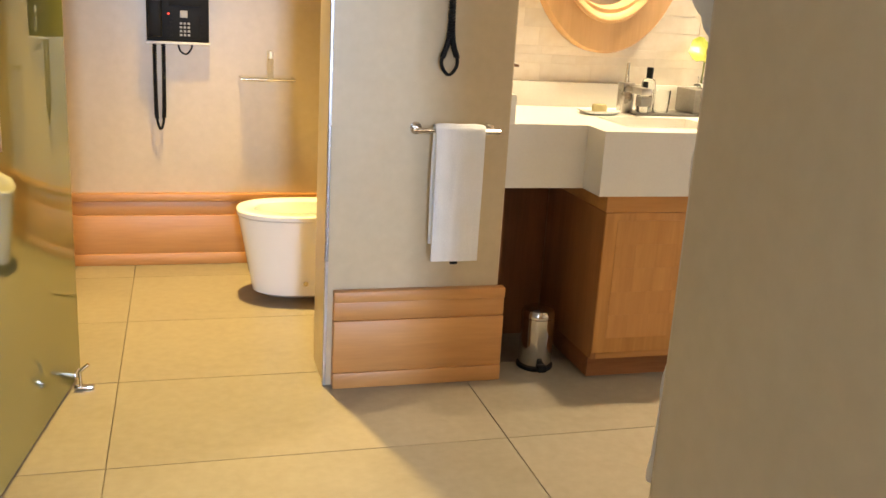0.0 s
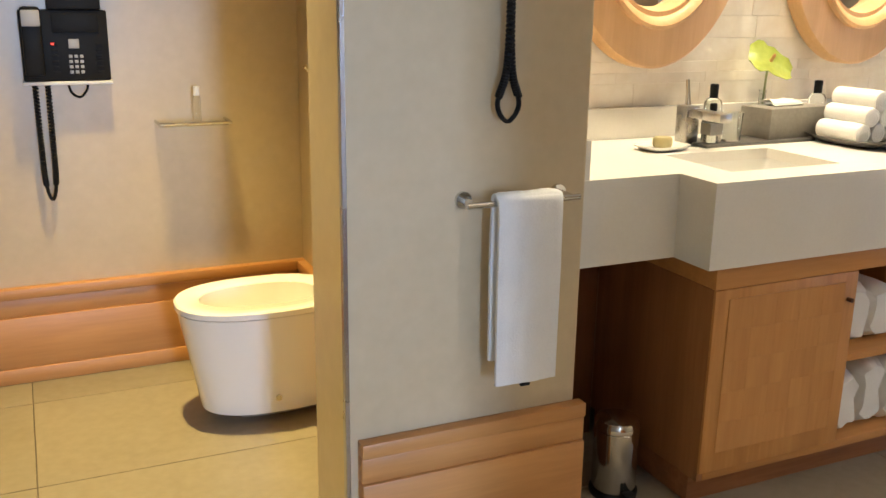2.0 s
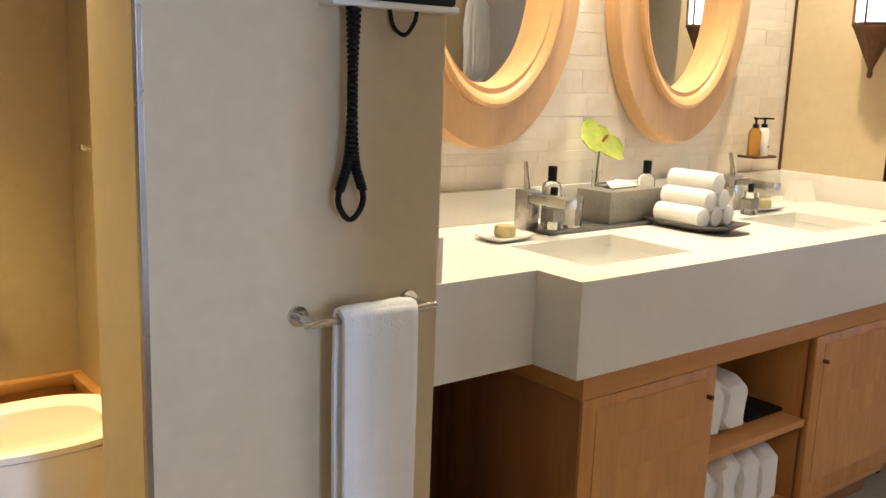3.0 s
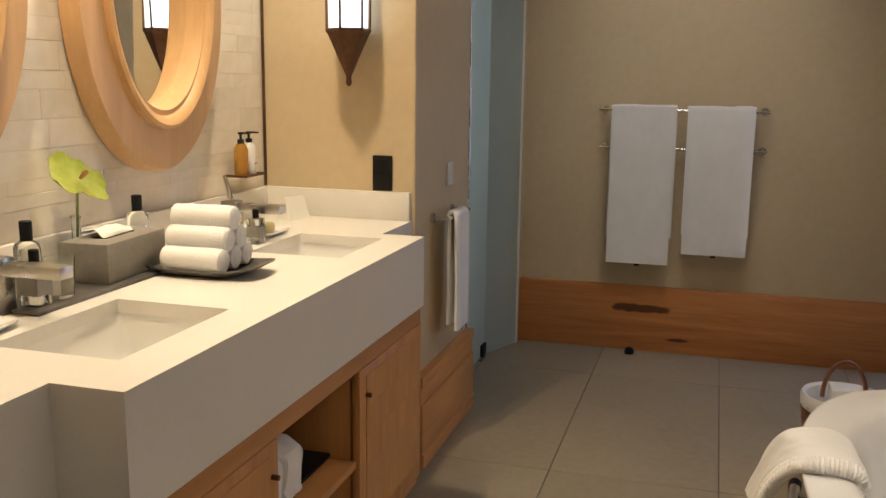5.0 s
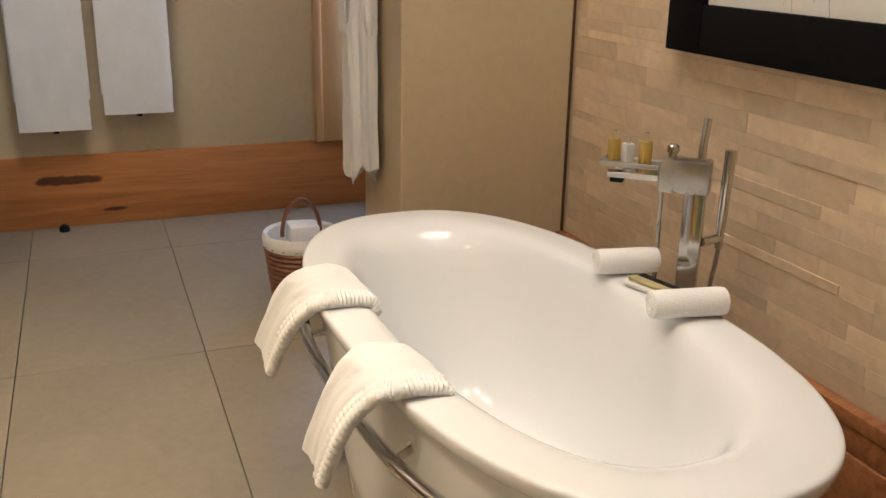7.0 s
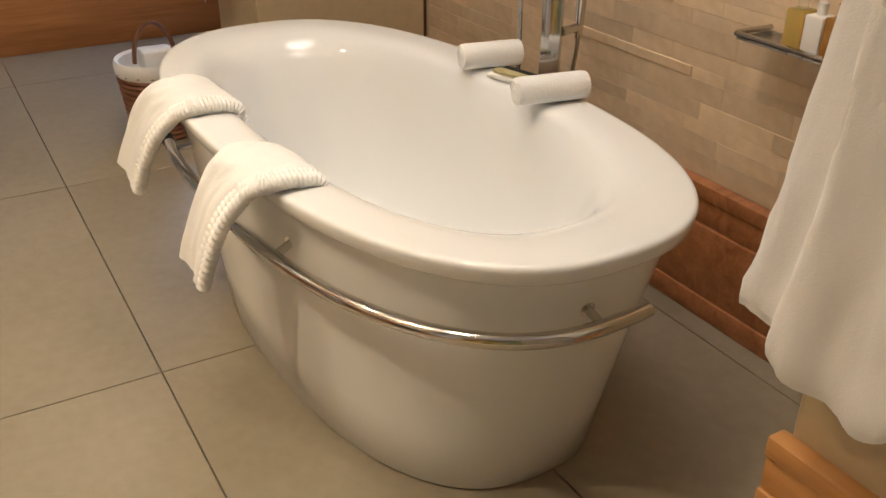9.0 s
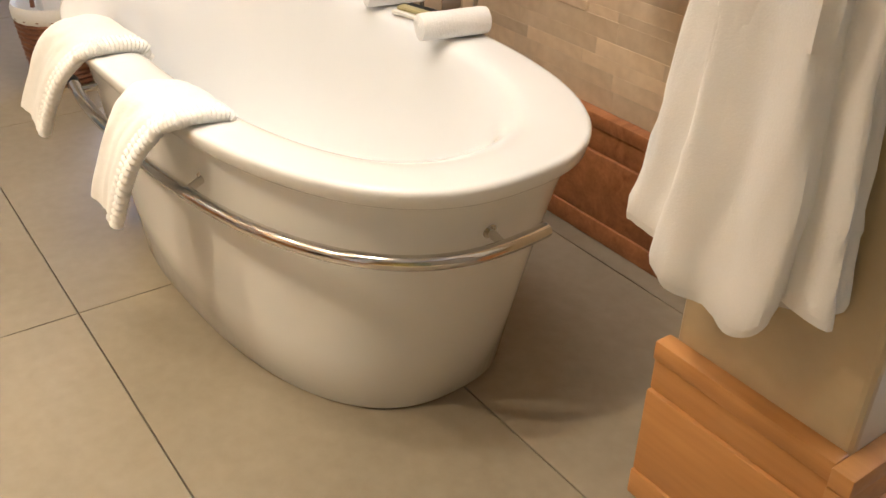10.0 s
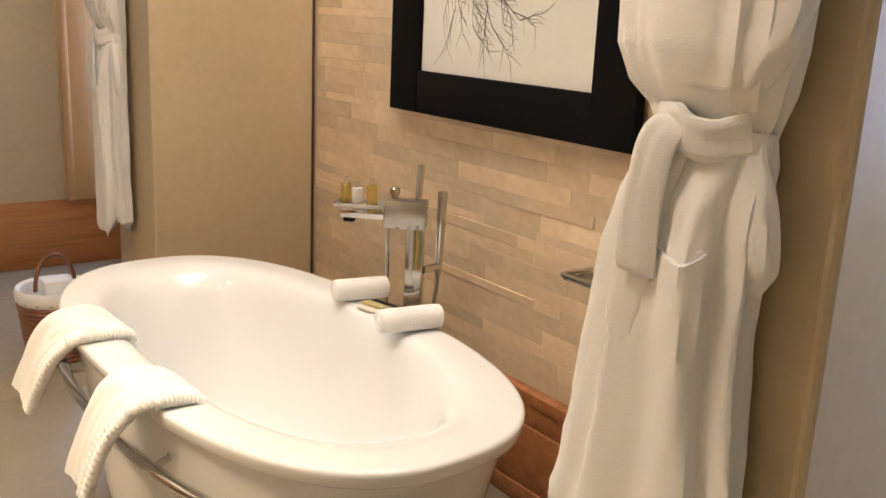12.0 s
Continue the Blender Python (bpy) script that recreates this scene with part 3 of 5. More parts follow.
def toiletry(at, r, h, liquid, cap, label, group, square=False, band=None, neck=0.4):
    b = thing("toiletry_bottle", at, label, "bottle", group)
    if square:
        part("bottle", box(-r, -r, 0, r, r, h * 0.74, r * 0.2), liquid, b)
    else:
        part("bottle", lathe([(r * 0.9, 0), (r, 0.004), (r, h * 0.66), (r * 0.85, h * 0.72), (r * neck, h * 0.76)], 20), liquid, b)
    part("cap", lathe([(r * neck * 1.15, h * 0.745), (r * neck * 1.2, h * 0.99), (r * neck, h)], 16), cap, b)
    if band:
        g = r * 1.02
        part("label_band", lathe([(g, h * 0.2), (g, h * 0.52)], 20, caps=(False, False)) if not square else box(-g, -g, h * 0.2, g, g, h * 0.5), band, b)
    return b


for dx, liq, h in ((-0.02, HONEY, 0.075), (0.005, WHITE, 0.06), (0.025, HONEY, 0.07)):
    turn = radians(-42)
    along, side = 0.155 + dx * 1.7, dx * 0.5
    toiletry((2.49 - along * math.sin(turn) + side * math.cos(turn), 1.165 + along * math.cos(turn) + side * math.sin(turn), 0.818), 0.0115, h, liq, CLEAR, "miniature toiletry bottle standing on the bath spout", "bottles on the bath spout", square=True)

shelf = thing("wall_shelf", (1.86, 0.93, 0.715), "chrome wall shelf with toiletry bottles", "shelf")
part("shelf_plate", box(-0.19, 0, 0, 0.19, 0.10, 0.006, 0.002), STEEL, shelf)
part("shelf_edge", tube([(-0.19, 0.0, 0.012), (-0.19, 0.10, 0.012), (0.19, 0.10, 0.012), (0.19, 0, 0.012)], 0.006, 8), CHROME, shelf)
for dx, liq, h, lab in ((0.08, HONEY, 0.10, "golden"), (0.035, WHITE, 0.095, "white"), (-0.01, AMBER, 0.10, "amber"), (-0.055, AMBER, 0.09, "amber")):
    toiletry((1.86 + dx, 0.98, 0.721), 0.021, h, liq, CLEAR if lab != "white" else WHITE, lab + " toiletry bottle on the chrome wall shelf", "bottles on the wall shelf", square=True)

# framed picture of bare branches
pic = thing("framed_picture", (2.441, 0.934, 1.034), "black framed drawing of bare branches on cream paper", "picture")
W, Hh, fw = 1.034, 1.0, 0.147
part("frame_side", box(-W / 2, 0, 0, -W / 2 + fw, 0.03, Hh, 0.003), BLACK_FRAME, pic)
part("frame_side", box(W / 2 - fw, 0, 0, W / 2, 0.03, Hh, 0.003), BLACK_FRAME, pic)
part("frame_rail", box(-W / 2 + fw, 0, 0, W / 2 - fw, 0.029, 0.125, 0.003), BLACK_FRAME, pic)
part("frame_rail", box(-W / 2 + fw, 0, Hh - 0.125, W / 2 - fw, 0.029, Hh, 0.003), BLACK_FRAME, pic)
part("paper", box(-W / 2 + fw, 0.002, 0.125, W / 2 - fw, 0.012, Hh - 0.125), PAPER, pic)
bm, bm2 = bmesh.new(), bmesh.new()
rnd = random.Random(5)


def twig(bm, p, ang, length, r, depth):
    pts = [p]
    for k in range(5):
        ang += rnd.uniform(-0.22, 0.22)
        p = (p[0] + math.cos(ang) * length / 5, p[1] + math.sin(ang) * length / 5)
        pts.append(p)
    n = len(pts)
    vs = []
    for i, (u, w) in enumerate(pts):
        a = pts[min(i + 1, n - 1)]
        b = pts[max(i - 1, 0)]
        L = math.hypot(a[0] - b[0], a[1] - b[1])
        nx, nz = -(a[1] - b[1]) / L, (a[0] - b[0]) / L
        rr = r * (1 - 0.75 * i / (n - 1))
        vs.append((bm.verts.new((u + nx * rr, 0.0126, w + nz * rr)), bm.verts.new((u - nx * rr, 0.0126, w - nz * rr))))
    for (a, b), (c, d) in zip(vs, vs[1:]):
        bm.faces.new((a, b, d, c))
    if depth:
        for i in range(1, n):
            twig(bm, pts[i], ang + rnd.choice((-1, 1)) * rnd.uniform(0.35, 0.8), length * 0.55, r * 0.55, depth - 1)


twig(bm, (0.40, 0.80), radians(-142), 0.42, 0.006, 3)
twig(bm, (0.29, 0.66), radians(-122), 0.34, 0.005, 3)
twig(bm2, (0.16, 0.64), radians(-160), 0.30, 0.004, 2)
part("branch_drawing", bm, INK, pic, smooth=False)
part("faint_branch_drawing", bm2, INK_PALE, pic, smooth=False)


def robe(at, label):
    """A bathrobe hanging from a hook, tied at the waist."""
    r = thing("bathrobe", at, label, "bathrobe", "bathrobes")
    prof = [(0.485, 0.054, 0.156, 0.062), (0.505, 0.052, 0.158, 0.066), (0.70, 0.036, 0.137, 0.068), (0.90, 0.030, 0.115, 0.068), (1.02, 0.026, 0.109, 0.068), (1.10, 0.018, 0.105, 0.066),
            (1.16, 0.004, 0.098, 0.058), (1.195, 0.0, 0.086, 0.052), (1.222, 0.0, 0.098, 0.058), (1.252, 0.004, 0.118, 0.074), (1.30, 0.008, 0.136, 0.084), (1.38, 0.010, 0.140, 0.084), (1.50, 0.0, 0.152, 0.076), (1.63, 0.0, 0.14, 0.066), (1.72, -0.005, 0.07, 0.045), (1.74, -0.005, 0.03, 0.03)]
    def cloth(a, z, cx, hw, hd, out=0.0):
        """A point of the folded cloth at the angle a round the body."""
        hd *= 0.76
        c, s = math.cos(a), math.sin(a)
        tight = 1 - min(1, abs(z - 1.195) / 0.45)
        skirt = min(1, max(0, (1.17 - z) / 0.15))
        fold = (0.05 + 0.13 * skirt) * math.sin(7 * a + 2.4 * noise.noise((a, z * 1.1, 1))) + (0.13 if z > 1.19 else 0.05) * (1 - 2 * abs(math.sin(6.5 * a + 2.5 * noise.noise((c, s, z * 2.5))))) * tight + 0.12 * noise.noise((c * 1.6, s * 1.6, z * 2.2)) + 0.11 * noise.noise((c * 4.5, s * 4.5, z * 5)) + 0.10 * (0.4 - abs(noise.noise((c * 6 + z * 4, s * 6, z * 9)))) + 0.03 * noise.noise((c * 12, s * 12, z * 16))
        f = 1 + fold * (0.7 + 0.5 * skirt)
        lift = 0.010 + 0.050 * min(1, max(0, (c - 0.15) / 0.5)) + 0.05 * min(1, max(0, (-c - 0.3) / 0.5)) + 0.025 * noise.noise((c * 2, s * 2, 7))
        hem = lift * max(0, 1 - (z - 0.485) / 0.35)
        y = 0.012 + hd + (hd * f + out) * math.copysign(abs(s) ** 0.8, s)
        return (cx + (hw * (1 + 0.6 * (f - 1)) + out) * math.copysign(abs(c) ** 0.85, c), max(0.004, y), z + hem)

    def section(z):
        for p, q in zip(prof, prof[1:]):
            if p[0] <= z <= q[0]:
                u = (z - p[0]) / (q[0] - p[0])
                return [m + (n - m) * u for m, n in zip(p, q)]

    rings = []
    for i in range(len(prof) - 1):
        for k in range(6):
            z, cx, hw, hd = [a + (b - a) * k / 6 for a, b in zip(prof[i], prof[i + 1])]
            rings.append([cloth(2 * math.pi * j / 104, z, cx, hw, hd) for j in range(104)])
    part("robe_body", loft(rings, caps=(True, True)), ROBE, r)

    def limb(name, ctrl, radii, flat, seed, n=6):
        pts = curve_points(ctrl, n)
        m = len(pts)
        out = []
        for i, p in enumerate(pts):
            s = i / (m - 1) * (len(radii) - 1)
            k = min(int(s), len(radii) - 2)
            rr = radii[k] + (radii[k + 1] - radii[k]) * (s - k)
            out.append([(p.x + rr * math.cos(a) * (1 + 0.30 * noise.noise((math.cos(a) * 2 + seed, math.sin(a) * 2, p.z * 14))), max(0.003, p.y + rr * flat * math.sin(a) * (1 + 0.30 * noise.noise((math.sin(a) * 2.5 + seed, math.cos(a) * 2.5, p.z * 18)))), p.z + 0.15 * rr * math.cos(a)) for a in [2 * math.pi * j / 28 for j in range(28)]])
        return part(name, loft(out), ROBE, r)

    limb("sleeve", [(-0.058, 0.056, 1.235), (-0.070, 0.062, 1.185), (-0.084, 0.064, 1.11), (-0.090, 0.060, 1.04), (-0.088, 0.056, 0.992)], [0.022, 0.026, 0.030, 0.032, 0.030, 0.014], 0.62, 1)
    limb("sleeve", [(-0.085, 0.060, 1.58), (-0.102, 0.080, 1.44), (-0.096, 0.096, 1.32), (-0.070, 0.096, 1.262), (-0.03, 0.086, 1.235)], [0.040, 0.046, 0.046, 0.040, 0.030, 0.014], 0.62, 2)
    # belt round the waist, knot and tails
    ring = [[(-0.005 + (0.088 + 0.005 * math.sin(3 * a)) * math.cos(a), 0.052 + (0.048 + 0.004 * math.sin(5 * a)) * math.sin(a), 1.185 + dz + 0.012 * math.cos(a)) for a in [2 * math.pi * j / 40 for j in range(40)]] for dz in (-0.026, -0.02, 0.02, 0.026)]
    belt = part("belt", loft(ring, caps=(False, False)), ROBE, r)
    part("belt_loop", sheet(curve_points([(0.0, 0.092, 1.185), (0.012, 0.116, 1.208), (0.03, 0.132, 1.17), (0.043, 0.132, 1.07), (0.048, 0.124, 1.0), (0.045, 0.112, 1.02), (0.02, 0.098, 1.13)], 7), (1, 0.25, 0.1), 0.058, 0.012, cols=10, ripple=0.002, seed=3), ROBE, r)
    part("belt_tail", sheet(curve_points([(0.02, 0.104, 1.180), (0.035, 0.112, 1.110), (0.07, 0.112, 0.950), (0.085, 0.108, 0.810)], 6), (1, 0.2, 0), 0.05, 0.012, cols=10, ripple=0.002, seed=6), ROBE, r)
    part("belt_knot", sheet(curve_points([(0.055, 0.088, 1.205), (0.01, 0.112, 1.200), (-0.03, 0.108, 1.185), (-0.075, 0.076, 1.200)], 6), (0, 0.2, 1), 0.055, 0.02, cols=8, ripple=0.002, seed=8), ROBE, r)
    patch = []
    for i in range(13):
        z = 1.045 - 0.15 * i / 12
        outer = []
        for k in range(11):
            a = radians(84 + 46 * k / 10)
            sag = 0.022 * math.sin(math.pi * k / 10) * (1 - i / 12)
            zz = z - sag
            outer.append((a, zz, 0.0055 * (1 - (i / 12) ** 3) + 0.002 * math.sin(math.pi * k / 10) * (1 - i / 12) ** 2))
        patch.append([cloth(a, zz, *section(zz)[1:], out=o) for a, zz, o in outer] + [cloth(a, zz, *section(zz)[1:], out=-0.004) for a, zz, o in outer[::-1]])
    part("pocket", loft(patch), ROBE, r)
    for k, sx in ((1, 0.035), (2, -0.03)):
        part("lapel", sheet(curve_points([(sx * 0.3, 0.084, 1.230), (sx * 0.8, 0.112, 1.310), (sx * 1.6, 0.117, 1.430), (sx * 1.6, 0.100, 1.590)], 6), (1, 0.1, 0), 0.05, 0.014, cols=8, ripple=0.002, seed=10 + k), ROBE, r)
    hook = part("hook", tube([(-0.01, 0.0, 1.75), (-0.01, 0.045, 1.75), (-0.01, 0.06, 1.78)], 0.008, 10), CHROME, r)
    return r


first = robe((1.262, STUB_Y, 0.0), "white terry bathrobe tied with its belt, hanging on the wall")
second = copy_thing(first, pose(3.785, KHAKI_Y, 0.012) @ Matrix.Diagonal((0.72, 0.85, 1, 1)))
tagged(second, "white terry bathrobe hanging on the end of the khaki wall")

# ---- laundry basket ----
bk = thing("wicker_basket", (3.985, 1.765, 0.0), "dark wicker basket with a white cloth liner and hoop handle", "basket")
bm = bmesh.new()
for k in range(13):
    z = 0.012 + k * 0.019
    r = 0.105 + 0.0022 * k
    tube([(r * math.cos(a) * (1 + 0.012 * (-1) ** (j + k)), r * math.sin(a) * (1 + 0.012 * (-1) ** (j + k)), z) for j, a in enumerate([2 * math.pi * q / 36 for q in range(37)])], 0.0105, 6, bm)
part("weave", bm, WICKER, bk)
part("base", lathe([(0.10, 0.002), (0.10, 0.014)], 28), WICKER, bk)
part("liner", lathe([(0.134, 0.225), (0.142, 0.235), (0.144, 0.27), (0.138, 0.283), (0.125, 0.275), (0.11, 0.22), (0.10, 0.10)], 36, caps=(False, True)), TERRY, bk)
part("handle", tube([(0.0, 0.115 * math.cos(a) * 0.62, 0.265 + 0.135 * math.sin(a)) for a in [math.pi * q / 20 for q in range(21)]], 0.008, 8), WICKER, bk)
part("folded_cloth", box(-0.05, -0.06, 0.24, 0.05, 0.05, 0.31, 0.012), TERRY, bk)


# ---- vanity ----
CT, CB = 0.885, 0.670
CX0, CX1, CY0, CY1 = 1.752, 3.24, 3.085, 3.22
BASINS = ((1.885, 2.255), (2.835, 3.165))
BY0, BY1 = 3.19, 3.46
top = tagged(new("vanity_counter"), "thick off-white solid surface counter with two sunken basins", "counter")
back = YB - 0.004
xs = sorted([VX0, CX0, CX1, VX1, *BASINS[0], *BASINS[1]])
ys = [CY0, BY0, CY1, BY1, back]
own, corner = bmesh.new(), {}


def vert(x, y, z):
    if (x, y, z) not in corner:
        corner[x, y, z] = own.verts.new((x, y, z))
    return corner[x, y, z]


def solid_cell(i, j):
    if not (0 <= i < len(xs) - 1 and 0 <= j < len(ys) - 1):
        return False
    x, y = (xs[i] + xs[i + 1]) / 2, (ys[j] + ys[j + 1]) / 2
    if y < CY1 and not CX0 < x < CX1:
        return False
    return not (BY0 < y < BY1 and any(a < x < b for a, b in BASINS))


for i in range(len(xs) - 1):
    for j in range(len(ys) - 1):
        if solid_cell(i, j):
            x0, x1, y0, y1 = xs[i], xs[i + 1], ys[j], ys[j + 1]
            own.faces.new([vert(x, y, CT) for x, y in ((x0, y0), (x1, y0), (x1, y1), (x0, y1))])
            own.faces.new([vert(x, y, CT - 0.03) for x, y in ((x0, y1), (x1, y1), (x1, y0), (x0, y0))])
            for di, dj, (ax, ay), (bx, by) in ((-1, 0, (x0, y0), (x0, y1)), (1, 0, (x1, y0), (x1, y1)), (0, -1, (x0, y0), (x1, y0)), (0, 1, (x0, y1), (x1, y1))):
                if not solid_cell(i + di, j + dj):
                    own.faces.new([vert(ax, ay, CT), vert(bx, by, CT), vert(bx, by, CT - 0.03), vert(ax, ay, CT - 0.03)])
part("slab", own, SOLID, top, smooth=False)
part("fascia", box(CX0, CY0, CB, CX1, CY0 + 0.03, CT - 0.03), SOLID, top, smooth=False)
for x0, x1 in ((CX0, CX0 + 0.03), (CX1 - 0.03, CX1)):
    part("fascia_return", box(x0, CY0 + 0.03, CB, x1, CY1 + 0.03, CT - 0.03), SOLID, top, smooth=False)
for x0, x1 in ((VX0, CX0), (CX1, VX1)):
    part("set_back_fascia", box(x0, CY1, CB, x1, CY1 + 0.03, CT - 0.03), SOLID, top, smooth=False)
part("underside", box(VX0, CY1 + 0.03, CB, VX1, back, CB + 0.01), SOLID, top, smooth=False)
part("back_splash", box(VX0 + 0.022, back - 0.022, CT, VX1 - 0.022, back, 0.980, 0.002), SOLID, top)
for x0 in (VX0, VX1 - 0.022):
    part("side_splash", box(x0, CY1 + 0.005, CT, x0 + 0.022, back, 0.980, 0.002), SOLID, top)
for x0, x1 in BASINS:
    cx, cy, a, b = (x0 + x1) / 2, (BY0 + BY1) / 2, (x1 - x0) / 2, (BY1 - BY0) / 2
    rings = [oval(cx, cy, CT - d, a * f + 0.004, b * f + 0.004, n, 48) for d, f, n in ((0.031, 1.0, 30), (0.05, 0.985, 20), (0.115, 0.94, 12), (0.128, 0.88, 10), (0.134, 0.5, 6), (0.137, 0.1, 3))]
    rings = [oval(cx, cy, CT - 0.031, a + 0.012, b + 0.012, 30, 48)] + rings
    part("basin", loft(rings, caps=(False, True)), CERAMIC, top)
    part("basin_waste", lathe([(0.024, CT - 0.137), (0.024, CT - 0.131), (0.012, CT - 0.129)], 20, (cx, cy + 0.03, 0)), CHROME, top)


def tap(x, y):
    t = thing("basin_tap", (x, y, CT), "square chrome basin mixer tap beside the basin", "tap", "basin taps")
    part("body", box(-0.024, -0.024, 0, 0.024, 0.024, 0.115, 0.003), STEEL, t)
    part("spout", box(-0.021, -0.165, 0.083, 0.021, -0.0245, 0.108, 0.003), STEEL, t)
    part("lever", tube([(0, 0.004, 0.115), (0.004, 0.012, 0.145), (0.014, 0.03, 0.185)], [0.009, 0.007, 0.006], 10), CHROME, t)
    return t


tap(2.07, 3.60)
tap(3.0, 3.60)

# cabinet under the counter
FY = 3.102
cab = thing("vanity_cabinet", (0, 0, 0), "oak vanity cabinet with patchwork doors and open towel shelves", "cabinet")
X0, X1, D0, D1 = 1.79, 3.25, 2.272, 2.735
part("plinth", box(X0 + 0.015, FY + 0.05, 0, X1 - 0.015, 3.60, 0.085, 0.002), REDWOOD_X, cab)
part("bottom_board", box(X0 + 0.02, FY, 0.086, X1 - 0.02, 3.60, 0.11, 0.002), OAK, cab)
part("top_rail", box(X0, FY - 0.004, 0.612, X1, 3.60, 0.668, 0.002), OAK, cab)
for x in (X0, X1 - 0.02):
    part("side_panel", box(x, FY + 0.002, 0.086, x + 0.02, 3.60, 0.611, 0.001), SIDE_OAK, cab, "reddish oak side, darkened as in shade")
for x in (D0 - 0.02, D1):
    part("divider", box(x, FY + 0.022, 0.111, x + 0.02, 3.60, 0.611, 0.001), OAK_V, cab)
part("back_board", box(X0 + 0.021, 3.59, 0.111, X1 - 0.021, 3.60, 0.611), OAK, cab)
part("shelf", box(D0 + 0.001, FY + 0.004, 0.345, D1 - 0.001, 3.588, 0.366, 0.002), OAK, cab)
rnd = random.Random(3)
for x0, x1, knob in ((X0, D0, D0 - 0.03), (D1, X1, D1 + 0.045)):
    d = part("door", box(x0 + 0.001, FY - 0.006, 0.111, x1 - 0.001, FY + 0.016, 0.611, 0.002), OAK_V, cab)
    px0, px1, pz0, pz1 = x0 + 0.045, x1 - 0.045, 0.165, 0.585
    cols, rows = 5, 5
    w, h = (px1 - px0) / cols, (pz1 - pz0) / rows
    block_mesh = mesh_of("block", box(-w / 2 + 0.0002, -0.0022, -h / 2 + 0.0002, w / 2 - 0.0002, 0.001, h / 2 - 0.0002), PARQUET)
    for i in range(cols):
        for j in range(rows):
            o = new("block", block_mesh)
            o.parent = d
            o.location = (px0 + (i + 0.5) * w, FY - 0.006, pz0 + (j + 0.5) * h)
    part("knob", tube([(knob, FY - 0.006, 0.535), (knob, FY - 0.022, 0.535)], 0.006, 10), DARK, d)
structure("trim_recess_west", box(VX0, 3.60, 0, X0, 3.62, CB), NICHE, "oak panel at the back of the niche, darkened as in shade")
structure("trim_recess_east", box(X1, 3.60, 0, VX1, 3.62, CB), NICHE, "oak panel at the back of the niche, darkened as in shade")
structure("trim_niche_side", box(VX0, YF + 0.02, 0, VX0 + 0.012, 3.60, CB - 0.002), NICHE, "oak panel at the side of the niche, darkened as in shade")


def folded_towel(at, w, d, h, seed, group):
    """A thick towel folded over, rounded at the front and on top."""
    own = bmesh.new()
    rings = []
    for k in range(9):
        s = k / 8
        f = 1 - 0.25 * (2 * abs(s - 0.5)) ** 6
        ring = []
        for i in range(36):
            a = 2 * math.pi * i / 36
            c, sn = math.cos(a), math.sin(a)
            wob = 1 + 0.07 * noise.noise((c * 2 + seed, sn * 2, s * 2)) + 0.03 * math.sin(6 * a + seed)
            ring.append((w / 2 * f * wob * math.copysign(abs(c) ** 0.55, c), (s - 0.5) * d - (0.016 * abs(math.sin(2.5 * a + seed)) if k < 2 else 0.0), h / 2 + h / 2 * min(1.0, f * wob) * math.copysign(abs(sn) ** 0.5, sn)))
        rings.append(ring)
    loft(rings, own)
    return solo("folded_towel", own, TERRY, "thick white folded towel on the cabinet shelf", "towel", group, at)


for k, (x, h) in enumerate(((2.335, 0.185), (2.430, 0.215), (2.525, 0.205), (2.615, 0.195))):
    folded_towel((x, 3.28, 0.11), 0.094, 0.28, h, k * 3.1, "towels on the lower shelf")
for k, (x, h) in enumerate(((2.345, 0.185), (2.455, 0.165))):
    folded_towel((x, 3.29, 0.366), 0.108, 0.26, h, 20 + k * 2.7, "towels on the upper shelf")
solo("shelf_tray", box(-0.09, -0.12, 0, 0.09, 0.12, 0.012, 0.004), BLACK, "flat black tray on the cabinet shelf", "tray", at=(2.65, 3.30, 0.366))

# pedal bin
pb = thing("pedal_bin", (1.655, 3.275, 0.0), "small polished steel pedal bin on the floor", "bin")
part("bucket", lathe([(0.058, 0.012), (0.06, 0.016), (0.06, 0.19), (0.058, 0.192)], 32), CHROME, pb)
part("lid", lathe([(0.061, 0.194), (0.062, 0.206), (0.055, 0.220), (0.03, 0.229), (0.004, 0.231)], 32), CHROME, pb)
part("base_ring", lathe([(0.064, 0.0), (0.066, 0.004), (0.066, 0.013), (0.06, 0.016)], 32), BLACK, pb)
part("pedal", box(-0.017, -0.085, 0.004, 0.017, -0.05, 0.03, 0.006), BLACK, pb)
part("hinge", box(-0.012, 0.055, 0.15, 0.012, 0.075, 0.19, 0.004), BLACK, pb)
copy_thing(pb, pose(3.392, 3.265, 0.0))


